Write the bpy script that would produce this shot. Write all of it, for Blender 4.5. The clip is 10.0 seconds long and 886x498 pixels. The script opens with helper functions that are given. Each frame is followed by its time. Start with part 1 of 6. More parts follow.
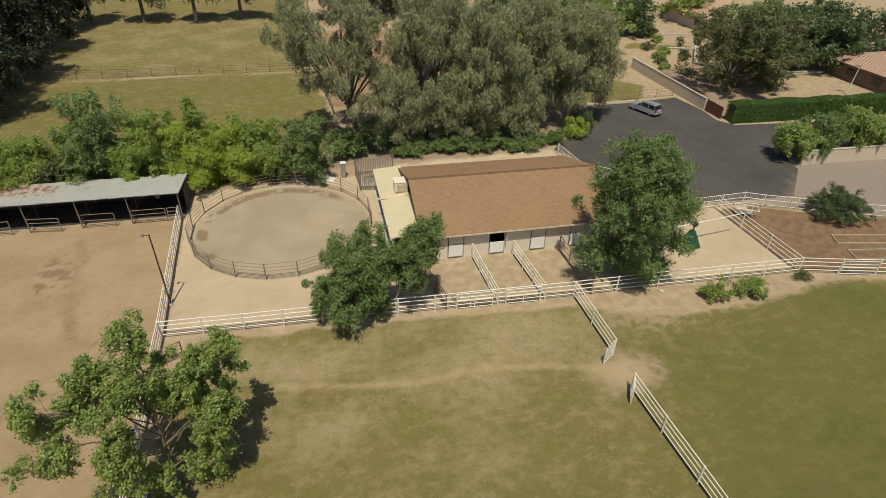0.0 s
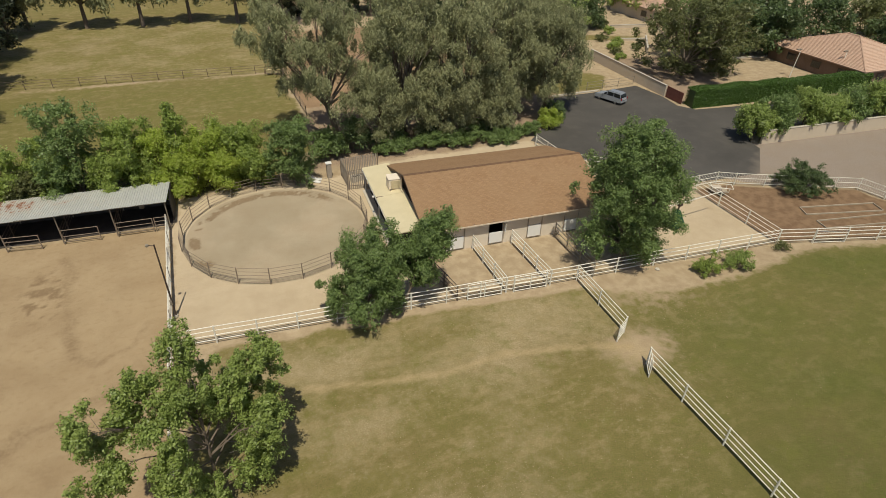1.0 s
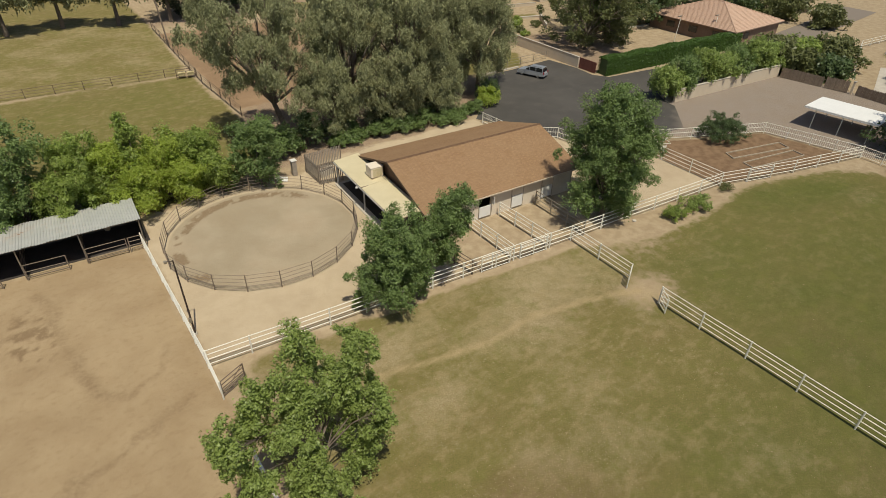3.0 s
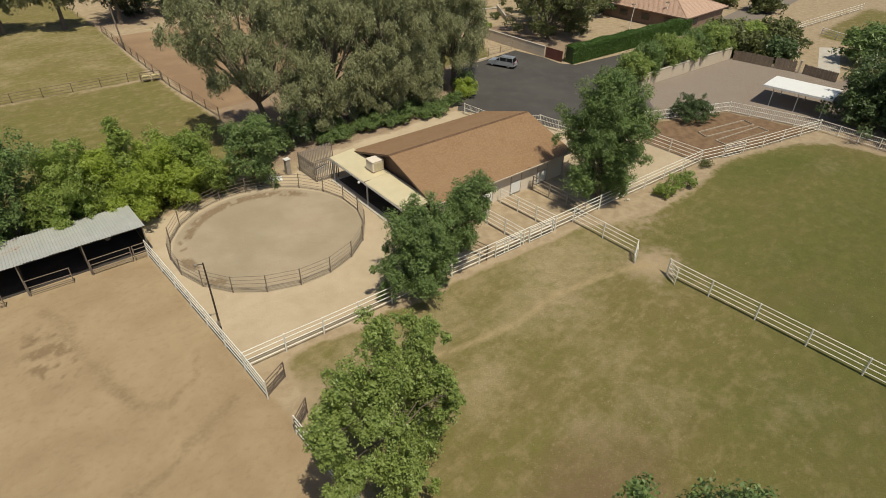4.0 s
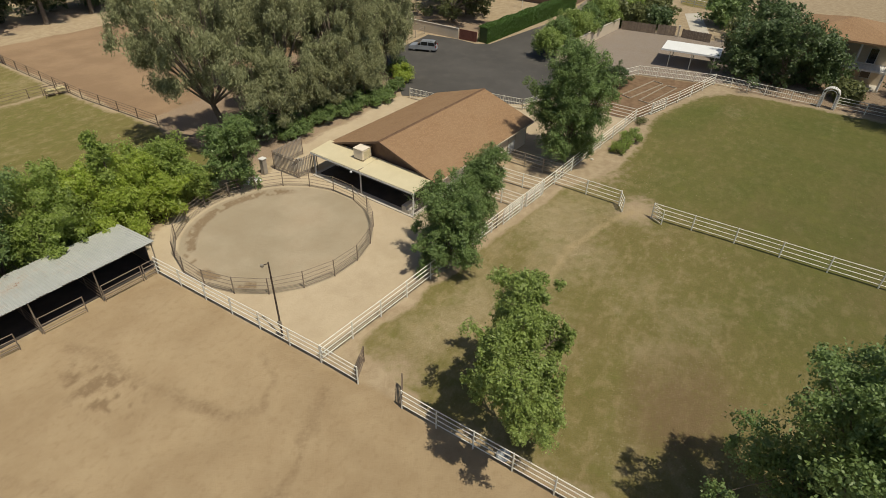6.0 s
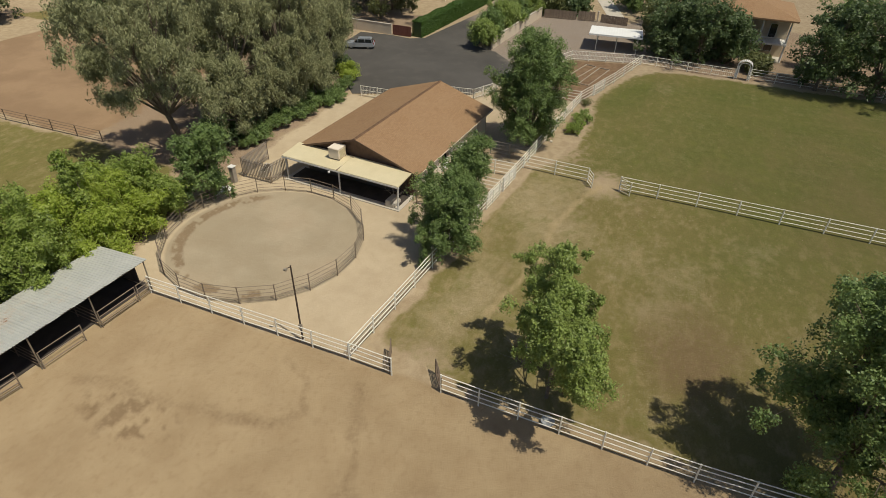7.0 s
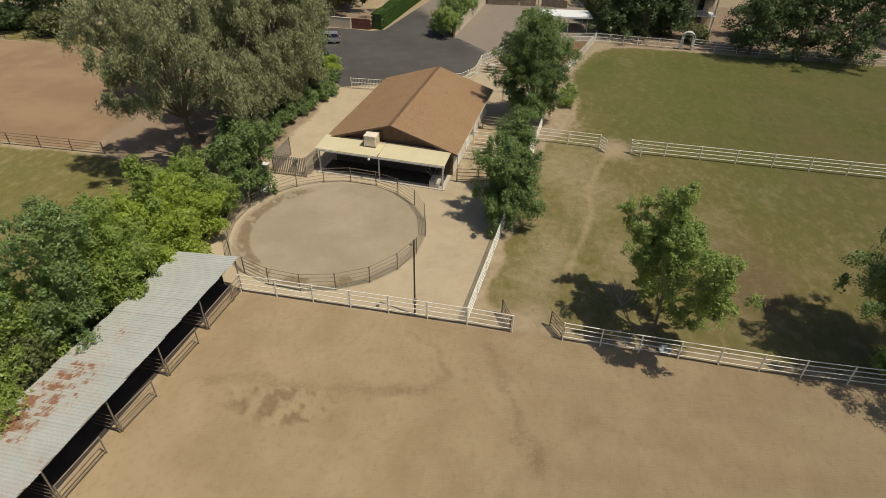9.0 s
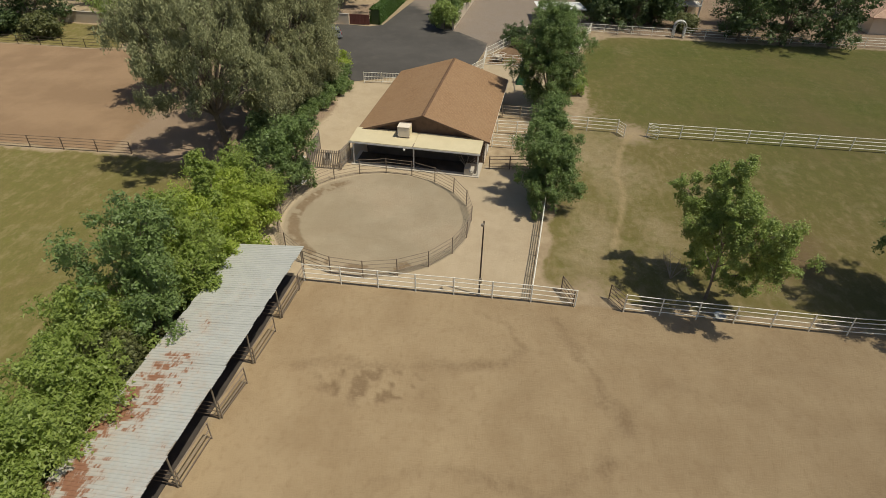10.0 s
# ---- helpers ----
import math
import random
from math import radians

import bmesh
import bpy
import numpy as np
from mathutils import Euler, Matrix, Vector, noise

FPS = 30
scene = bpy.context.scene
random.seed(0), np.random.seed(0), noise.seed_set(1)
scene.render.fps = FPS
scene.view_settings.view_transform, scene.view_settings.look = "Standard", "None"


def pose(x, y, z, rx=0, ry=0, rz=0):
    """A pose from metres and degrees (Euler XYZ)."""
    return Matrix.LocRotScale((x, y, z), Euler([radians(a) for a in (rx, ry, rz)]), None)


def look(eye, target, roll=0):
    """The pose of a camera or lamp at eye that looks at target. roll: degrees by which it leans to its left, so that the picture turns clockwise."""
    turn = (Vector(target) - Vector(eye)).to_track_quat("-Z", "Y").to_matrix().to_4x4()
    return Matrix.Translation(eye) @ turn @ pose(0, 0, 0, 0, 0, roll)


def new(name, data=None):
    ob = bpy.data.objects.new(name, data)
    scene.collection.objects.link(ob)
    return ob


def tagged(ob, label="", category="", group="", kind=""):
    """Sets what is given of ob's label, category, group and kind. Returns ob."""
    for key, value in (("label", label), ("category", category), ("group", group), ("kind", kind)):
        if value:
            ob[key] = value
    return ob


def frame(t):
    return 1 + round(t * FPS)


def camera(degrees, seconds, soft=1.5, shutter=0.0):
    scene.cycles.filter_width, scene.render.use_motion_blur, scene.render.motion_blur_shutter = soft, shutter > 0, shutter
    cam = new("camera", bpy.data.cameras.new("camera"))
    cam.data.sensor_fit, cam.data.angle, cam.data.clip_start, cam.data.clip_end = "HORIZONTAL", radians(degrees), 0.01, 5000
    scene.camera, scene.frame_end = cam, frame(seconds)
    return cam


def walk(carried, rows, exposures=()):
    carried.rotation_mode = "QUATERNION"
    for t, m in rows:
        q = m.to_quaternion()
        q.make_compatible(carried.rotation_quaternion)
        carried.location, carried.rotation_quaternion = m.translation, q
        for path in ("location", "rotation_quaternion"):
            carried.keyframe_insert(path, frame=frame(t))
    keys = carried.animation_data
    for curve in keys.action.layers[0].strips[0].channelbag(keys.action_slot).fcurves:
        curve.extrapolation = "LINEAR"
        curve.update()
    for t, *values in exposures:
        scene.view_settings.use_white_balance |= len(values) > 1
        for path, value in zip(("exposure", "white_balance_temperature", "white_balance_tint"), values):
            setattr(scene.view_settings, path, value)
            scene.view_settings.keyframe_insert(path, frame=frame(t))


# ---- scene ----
cam = camera(74.9, 10.0, 0.8)
PATH = [
    (0, (-0.637, -0.308, 29.787), (-0.148, 1.273, 28.664), 1.8),
    (0.5, (-2.978, 0.088, 29.739), (-2.403, 1.639, 28.615), 1.8),
    (1, (-5.348, 0.618, 29.583), (-4.691, 2.137, 28.46), 1.7),
    (1.5, (-7.716, 1.324, 29.464), (-6.976, 2.802, 28.337), 1.7),
    (2, (-10.091, 2.218, 29.333), (-9.273, 3.65, 28.202), 1.6),
    (2.5, (-12.653, 3.213, 29.268), (-11.741, 4.584, 28.133), 1.7),
    (3, (-15.055, 4.287, 29.187), (-14.06, 5.595, 28.047), 1.5),
    (4.5, (-22.597, 8.78, 28.892), (-21.401, 9.897, 27.742), 1.6),
    (5, (-25.122, 10.582, 28.849), (-23.86, 11.619, 27.695), 1.7),
    (5.5, (-27.574, 12.472, 28.848), (-26.252, 13.425, 27.689), 1.7),
    (7, (-34.042, 19.854, 28.886), (-32.529, 20.445, 27.72), 1.6),
    (7.5, (-36.004, 22.601, 28.803), (-34.455, 23.088, 27.635), 1.3),
    (8, (-37.808, 25.683, 28.667), (-36.237, 26.092, 27.499), 1.4),
    (8.5, (-39.467, 28.761, 28.498), (-37.881, 29.103, 27.33), 1.4),
    (9, (-41.016, 31.923, 28.319), (-39.418, 32.206, 27.151), 1.4),
    (9.5, (-42.487, 35.183, 28.194), (-40.88, 35.409, 27.025), 1.4),
    (10, (-43.885, 38.459, 28.16), (-42.275, 38.632, 26.986), 1.3),
]
walk(cam, [(t, look(eye, target, roll)) for t, eye, target, roll in PATH])

# ---- light ----
SUN_EL, SUN_AZ = 66.0, 196.0
sun_dir = Vector((math.sin(radians(SUN_AZ)) * math.cos(radians(SUN_EL)), math.cos(radians(SUN_AZ)) * math.cos(radians(SUN_EL)), math.sin(radians(SUN_EL))))
world = bpy.data.worlds.new("sky")
world.use_nodes = True
scene.world = world
sky = world.node_tree.nodes.new("ShaderNodeTexSky")
sky.sky_type = "NISHITA"
sky.sun_disc = False
sky.sun_elevation, sky.sun_rotation = radians(SUN_EL), radians(SUN_AZ)
sky.dust_density = 1.5
world.node_tree.links.new(sky.outputs[0], world.node_tree.nodes["Background"].inputs[0])
world.node_tree.nodes["Background"].inputs[1].default_value = 0.066
sun_data = bpy.data.lights.new("sun", "SUN")
sun_data.energy, sun_data.angle, sun_data.color = 3.5, radians(0.53), (1.0, 0.94, 0.77)
sun = new("sun", sun_data)
sun.matrix_world = Matrix.Translation((0, 0, 80)) @ sun_dir.to_track_quat("Z", "Y").to_matrix().to_4x4()
scene.view_settings.exposure = 0.0


# ---- materials ----
class Nodes:
    """A small hand for writing node trees."""

    def __init__(self, name):
        self.mat = bpy.data.materials.new(name)
        self.mat.use_nodes = True
        self.t = self.mat.node_tree
        self.b = self.t.nodes["Principled BSDF"]
        self.out = self.t.nodes["Material Output"]

    def put(self, kind, **sets):
        n = self.t.nodes.new(kind)
        for k, v in sets.items():
            if k == "blend_type":
                n.blend_type = v
            elif k == "operation":
                n.operation = v
            elif k == "data_type":
                n.data_type = v
        return n

    def link(self, a, b):
        self.t.links.new(a, b)

    def val(self, socket, v):
        if isinstance(v, (int, float, tuple, list)):
            socket.default_value = v if not isinstance(v, (tuple, list)) or len(v) != 3 or len(socket.default_value) == 3 else (*v, 1.0)
        else:
            self.link(v, socket)

    def noise(self, scale, detail=4.0, rough=0.55, vec=None):
        n = self.put("ShaderNodeTexNoise")
        n.inputs["Scale"].default_value = scale
        n.inputs["Detail"].default_value = detail
        n.inputs["Roughness"].default_value = rough
        self.link(vec if vec is not None else self.place(), n.inputs["Vector"])
        return n.outputs["Fac"]

    def place(self):
        g = self.put("ShaderNodeNewGeometry")
        return g.outputs["Position"]

    def obj(self):
        return self.put("ShaderNodeTexCoord").outputs["Object"]

    def island(self):
        return self.put("ShaderNodeNewGeometry").outputs["Random Per Island"]

    def rand(self):
        return self.put("ShaderNodeObjectInfo").outputs["Random"]

    def span(self, v, a, b, c=0.0, d=1.0):
        n = self.put("ShaderNodeMapRange")
        n.clamp = True
        self.val(n.inputs[0], v)
        for i, q in enumerate((a, b, c, d)):
            n.inputs[1 + i].default_value = q
        return n.outputs[0]

    def math(self, op, a, b=0.0):
        n = self.put("ShaderNodeMath", operation=op)
        self.val(n.inputs[0], a)
        self.val(n.inputs[1], b)
        return n.outputs[0]

    def mix(self, f, a, b, kind="MIX"):
        n = self.put("ShaderNodeMix", data_type="RGBA", blend_type=kind)
        self.val(n.inputs[0], f)
        self.val(n.inputs[6], a)
        self.val(n.inputs[7], b)
        return n.outputs[2]

    def stretch(self, x, y, z, vec=None):
        n = self.put("ShaderNodeMapping")
        self.link(vec if vec is not None else self.obj(), n.inputs[0])
        n.inputs["Scale"].default_value = (x, y, z)
        return n.outputs[0]

    def bump(self, h, strength, dist):
        n = self.put("ShaderNodeBump")
        n.inputs["Strength"].default_value = strength
        n.inputs["Distance"].default_value = dist
        self.link(h, n.inputs["Height"])
        self.link(n.outputs[0], self.b.inputs["Normal"])

    def done(self, color, rough=0.8, metal=0.0, spec=0.3):
        self.val(self.b.inputs["Base Color"], color)
        self.val(self.b.inputs["Roughness"], rough)
        self.b.inputs["Metallic"].default_value = metal
        self.b.inputs["Specular IOR Level"].default_value = spec
        return self.mat


def plain(name, a, b, scale=3.0, fine=40.0, rough=0.7, metal=0.0, bump=0.2, spec=0.3, vary=0.0, worn=0.35):
    """Two tones in a coarse and a fine grain."""
    n = Nodes(name)
    f = n.span(n.noise(scale), 0.3, 0.7)
    c = n.mix(f, a, b)
    g = n.noise(fine, 3.0)
    c = n.mix(n.span(g, 0.2, 0.8, 0.0, worn), c, tuple(v * 0.72 for v in a))
    if vary:
        c = n.mix(n.math("MULTIPLY", n.rand(), vary), c, tuple(v * 0.55 for v in a))
    n.bump(g, bump, 0.01)
    return n.done(c, rough, metal, spec)


def leaf(name, dark, light, tip=None, through_light=0.3, gloss=0.45, shine=0.42):
    n = Nodes(name)
    r = n.island()
    big = n.span(n.noise(1.1, 3.0), 0.35, 0.65)
    c = n.mix(r, dark, light)
    c = n.mix(n.math("MULTIPLY", big, 0.6), c, tip or light)
    n.done(c, gloss, 0.0, shine)
    tr = n.put("ShaderNodeBsdfTranslucent")
    n.link(n.mix(0.5, c, tuple(min(1, v * 1.5) for v in light)), tr.inputs[0])
    m = n.put("ShaderNodeMixShader")
    m.inputs[0].default_value = through_light
    n.link(n.b.outputs[0], m.inputs[1])
    n.link(tr.outputs[0], m.inputs[2])
    n.link(m.outputs[0], n.out.inputs[0])
    return n.mat


WHITE_PIPE = plain("white_painted_pipe", (0.82, 0.775, 0.665), (0.87, 0.83, 0.735), 2.0, 30.0, 0.5, vary=0.08, worn=0.12)
RUST_PIPE = plain("weathered_brown_pipe", (0.16, 0.115, 0.085), (0.24, 0.18, 0.13), 2.0, 25.0, 0.7, vary=0.3)
GREY_PIPE = plain("galvanised_pipe", (0.32, 0.275, 0.215), (0.42, 0.37, 0.30), 2.0, 25.0, 0.5, 0.3, vary=0.3)
PEN_PIPE = plain("faded_brown_pen_pipe", (0.25, 0.19, 0.14), (0.34, 0.275, 0.21), 2.0, 25.0, 0.7, vary=0.3)
DARK_PIPE = plain("dark_brown_pipe", (0.07, 0.05, 0.04), (0.11, 0.08, 0.06), 2.0, 25.0, 0.7, vary=0.3)
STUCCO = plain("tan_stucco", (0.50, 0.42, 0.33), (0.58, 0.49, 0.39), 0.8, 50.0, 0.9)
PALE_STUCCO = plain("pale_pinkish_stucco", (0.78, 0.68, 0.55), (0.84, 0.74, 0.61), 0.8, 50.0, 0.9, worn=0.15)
PINK_STUCCO = plain("beige_stucco_wall", (0.66, 0.55, 0.42), (0.73, 0.62, 0.48), 0.5, 40.0, 0.9)
BROWN_TRIM = plain("brown_painted_timber", (0.13, 0.08, 0.055), (0.18, 0.115, 0.08), 2.0, 40.0, 0.7)
BRIGHT_SHEET = plain("white_coated_sheet", (0.83, 0.82, 0.79), (0.88, 0.87, 0.84), 1.0, 30.0, 0.5)
DOOR_WHITE = plain("white_door_paint", (0.86, 0.85, 0.82), (0.9, 0.89, 0.86), 2.0, 30.0, 0.6, worn=0.12)
WHITE_BOARD = plain("white_painted_board", (0.70, 0.68, 0.64), (0.78, 0.76, 0.72), 2.0, 30.0, 0.6)
COOLER_CREAM = plain("beige_enamel", (0.78, 0.68, 0.55), (0.83, 0.73, 0.60), 2.0, 30.0, 0.55, worn=0.15)
FASCIA = plain("faded_cream_fascia", (0.72, 0.60, 0.46), (0.78, 0.66, 0.52), 2.0, 30.0, 0.7)
CREAM_DECK = plain("cream_roof_coating", (0.61, 0.525, 0.335), (0.70, 0.61, 0.405), 0.6, 20.0, 0.7)
# board colour darkened to carry the deep shade inside shed and porch
SHADE_WALL = plain("shade_dark_boards", (0.075, 0.063, 0.056), (0.115, 0.10, 0.09), 1.0, 20.0, 0.9)
BARK = plain("grey_brown_bark", (0.16, 0.125, 0.095), (0.26, 0.21, 0.165), 4.0, 30.0, 0.95, bump=0.6)
PALE_BARK = plain("pale_bark", (0.30, 0.25, 0.20), (0.42, 0.36, 0.30), 3.0, 30.0, 0.95, bump=0.6)
OLD_WOOD = plain("weathered_grey_brown_wood", (0.24, 0.18, 0.135), (0.34, 0.27, 0.21), 3.0, 40.0, 0.85, vary=0.4)
PALE_WOOD = plain("sun_bleached_board", (0.42, 0.35, 0.26), (0.52, 0.44, 0.34), 3.0, 40.0, 0.85, vary=0.2)
GREY_WOOD = plain("pale_grey_slat", (0.36, 0.31, 0.255), (0.46, 0.40, 0.33), 3.0, 40.0, 0.85, vary=0.3)
RED_WOOD = plain("dark_red_gate_paint", (0.17, 0.065, 0.05), (0.23, 0.09, 0.065), 2.0, 30.0, 0.7, vary=0.2)
CONCRETE = plain("pale_concrete", (0.48, 0.43, 0.36), (0.58, 0.53, 0.45), 1.0, 30.0, 0.9)
GREEN_TARP = plain("dark_green_canvas", (0.02, 0.075, 0.035), (0.03, 0.11, 0.05), 3.0, 30.0, 0.7)
# near-black floor colour that paints in the shade under the roofs
SHADE_FLOOR = plain("shade_dark_floor", (0.05, 0.042, 0.037), (0.085, 0.07, 0.06), 1.0, 12.0, 0.9)
RUBBER = plain("black_rubber", (0.02, 0.02, 0.02), (0.03, 0.03, 0.03), 3.0, 30.0, 0.7)
CAR_PAINT = plain("silver_blue_car_paint", (0.36, 0.38, 0.41), (0.40, 0.42, 0.45), 1.0, 60.0, 0.3, 0.35, bump=0.0, spec=0.6)
DARK_GLASS = plain("dark_tinted_glass", (0.012, 0.014, 0.016), (0.016, 0.018, 0.02), 1.0, 30.0, 0.08, bump=0.0, spec=0.8)
CHROME = plain("bright_metal", (0.55, 0.55, 0.55), (0.6, 0.6, 0.6), 1.0, 30.0, 0.25, 0.9, bump=0.0)
RED_LENS = plain("red_lens", (0.35, 0.02, 0.02), (0.4, 0.03, 0.03), 1.0, 30.0, 0.2, bump=0.0)
STONE = plain("pale_stone", (0.5, 0.44, 0.36), (0.62, 0.56, 0.47), 2.0, 15.0, 0.9, bump=0.6)

LEAF_ASH = leaf("ash_leaves", (0.14, 0.185, 0.047), (0.365, 0.455, 0.14), (0.335, 0.41, 0.108), 0.36)
LEAF_DEEP = leaf("deep_green_leaves", (0.09, 0.14, 0.047), (0.26, 0.35, 0.12), (0.22, 0.30, 0.095), 0.34)
LEAF_YELLOW = leaf("yellow_green_leaves", (0.24, 0.295, 0.05), (0.47, 0.55, 0.12), (0.44, 0.52, 0.10), 0.5)
LEAF_MIX = leaf("mixed_hedge_leaves", (0.165, 0.225, 0.055), (0.38, 0.46, 0.125), (0.35, 0.43, 0.104), 0.45)
LEAF_EUC = leaf("grey_green_eucalyptus_leaves", (0.15, 0.158, 0.078), (0.41, 0.42, 0.235), (0.33, 0.34, 0.175), 0.2, 0.8, 0.1)
LEAF_DARK = leaf("dark_shade_tree_leaves", (0.055, 0.085, 0.036), (0.145, 0.20, 0.075), (0.115, 0.165, 0.055), 0.3)
LEAF_PINE = leaf("dark_pine_needles", (0.022, 0.033, 0.016), (0.06, 0.075, 0.036), (0.05, 0.062, 0.028), 0.2)
LEAF_HEDGE = leaf("clipped_hedge_leaves", (0.045, 0.10, 0.02), (0.11, 0.19, 0.035), (0.09, 0.165, 0.03), 0.3)
LEAF_OLIVE = leaf("olive_brown_leaves", (0.09, 0.105, 0.04), (0.215, 0.235, 0.088), (0.185, 0.19, 0.07), 0.35)


def shingle_material():
    n = Nodes("brown_asphalt_shingle")
    p = n.obj()
    br = n.put("ShaderNodeTexBrick")
    n.link(n.stretch(1, 1, 1, p), br.inputs["Vector"])
    br.inputs["Scale"].default_value = 1.0
    br.inputs["Brick Width"].default_value = 0.33
    br.inputs["Row Height"].default_value = 0.14
    br.inputs["Mortar Size"].default_value = 0.008
    br.inputs["Color1"].default_value = (0.275, 0.165, 0.085, 1)
    br.inputs["Color2"].default_value = (0.335, 0.21, 0.115, 1)
    br.inputs["Mortar"].default_value = (0.2, 0.11, 0.07, 1)
    c = n.mix(n.span(n.noise(0.5), 0.3, 0.7, 0.0, 0.5), br.outputs[0], (0.335, 0.22, 0.125))
    c = n.mix(n.span(n.noise(9.0, 5.0), 0.45, 0.8, 0.0, 0.3), c, (0.20, 0.115, 0.075))
    n.bump(br.outputs["Fac"], 0.3, 0.01)
    return n.done(c, 0.92, 0.0, 0.2)


def tin_material():
    """Galvanised sheet with rust that follows the sheets, thicker towards the old end."""
    n = Nodes("galvanised_rusty_sheet")
    p = n.place()
    sep = n.put("ShaderNodeSeparateXYZ")
    n.link(p, sep.inputs[0])
    old = n.span(sep.outputs[0], -14.5, -19.0, 0.0, 1.0)
    rib = n.math("DIVIDE", n.math("FLOOR", n.math("DIVIDE", n.math("SUBTRACT", sep.outputs[0], -10.3), 0.215)), 4.65)
    step = n.put("ShaderNodeCombineXYZ")
    n.link(rib, step.inputs[0])
    n.link(sep.outputs[1], step.inputs[1])
    across = n.math("ADD", sep.outputs[1], n.math("MULTIPLY", n.math("ADD", sep.outputs[0], 10.5), 0.061))
    back = n.math("MULTIPLY", n.span(across, 53.7, 55.6, 0.0, 1.0), n.span(across, 58.0, 56.8, 0.75, 1.0))
    lean = n.math("MULTIPLY", old, n.math("ADD", n.math("MULTIPLY", back, 0.215), 0.03))
    r = n.noise(1.3, 6.0, 0.8, n.stretch(1.7, 0.9, 1.0, step.outputs[0]))
    r2 = n.noise(0.3, 3.0, 0.6, n.stretch(1.0, 1.0, 1.0, p))
    r = n.math("ADD", r, n.math("MULTIPLY", n.math("SUBTRACT", r2, 0.5), 0.8))
    r = n.math("ADD", n.math("ADD", r, lean), n.span(sep.outputs[0], -20.0, -29.0, 0.0, 0.09))
    rust = n.span(r, 0.80, 0.86)
    halo = n.span(r, 0.62, 0.84, 0.0, 0.55)
    spots = n.span(n.noise(3.0, 2.0), 0.70, 0.74, 0.0, 0.35)
    c = n.mix(n.span(n.noise(0.7), 0.3, 0.7), (0.42, 0.425, 0.40), (0.485, 0.485, 0.455))
    c = n.mix(n.math("MULTIPLY", n.rand(), 0.12), c, (0.36, 0.355, 0.335))
    c = n.mix(spots, c, (0.22, 0.17, 0.13))
    rc = n.mix(n.noise(6.0), (0.19, 0.08, 0.045), (0.36, 0.19, 0.115))
    c = n.mix(halo, c, (0.47, 0.37, 0.29))
    c = n.mix(rust, c, rc)
    n.bump(n.noise(20.0), 0.1, 0.01)
    return n.done(c, n.span(rust, 0, 1, 0.55, 0.9), 0.0, 0.4)


def tile_material():
    n = Nodes("terracotta_roof_tile")
    c = n.mix(n.rand(), (0.47, 0.32, 0.235), (0.57, 0.40, 0.30))
    c = n.mix(n.span(n.noise(3.0), 0.4, 0.7, 0.0, 0.5), c, (0.40, 0.24, 0.165))
    n.bump(n.noise(15.0), 0.3, 0.02)
    return n.done(c, 0.85)


def asphalt_material():
    n = Nodes("worn_asphalt")
    c = n.mix(n.span(n.noise(0.12, 5.0), 0.3, 0.7), (0.07, 0.064, 0.057), (0.102, 0.093, 0.083))
    c = n.mix(n.span(n.noise(0.5, 6.0), 0.5, 0.8, 0.0, 0.5), c, (0.13, 0.115, 0.10))
    c = n.mix(n.span(n.noise(30.0, 2.0), 0.4, 0.8, 0.0, 0.4), c, (0.04, 0.04, 0.04))
    # pale dust blown over the edge beside the gravel yard
    sep = n.put("ShaderNodeSeparateXYZ")
    n.link(n.place(), sep.inputs[0])
    side = n.math("ADD", n.math("SUBTRACT", n.math("MULTIPLY", sep.outputs[0], 0.55), n.math("MULTIPLY", sep.outputs[1], 0.83)), n.math("MULTIPLY", n.noise(0.5, 5.0), 2.4))
    c = n.mix(n.span(side, -6.6, -4.2, 0.0, 0.85), c, (0.25, 0.205, 0.165))
    n.bump(n.noise(60.0, 3.0), 0.3, 0.01)
    return n.done(c, 0.9, 0.0, 0.3)


SHINGLE, TIN, TILE, ASPHALT = shingle_material(), tin_material(), tile_material(), asphalt_material()


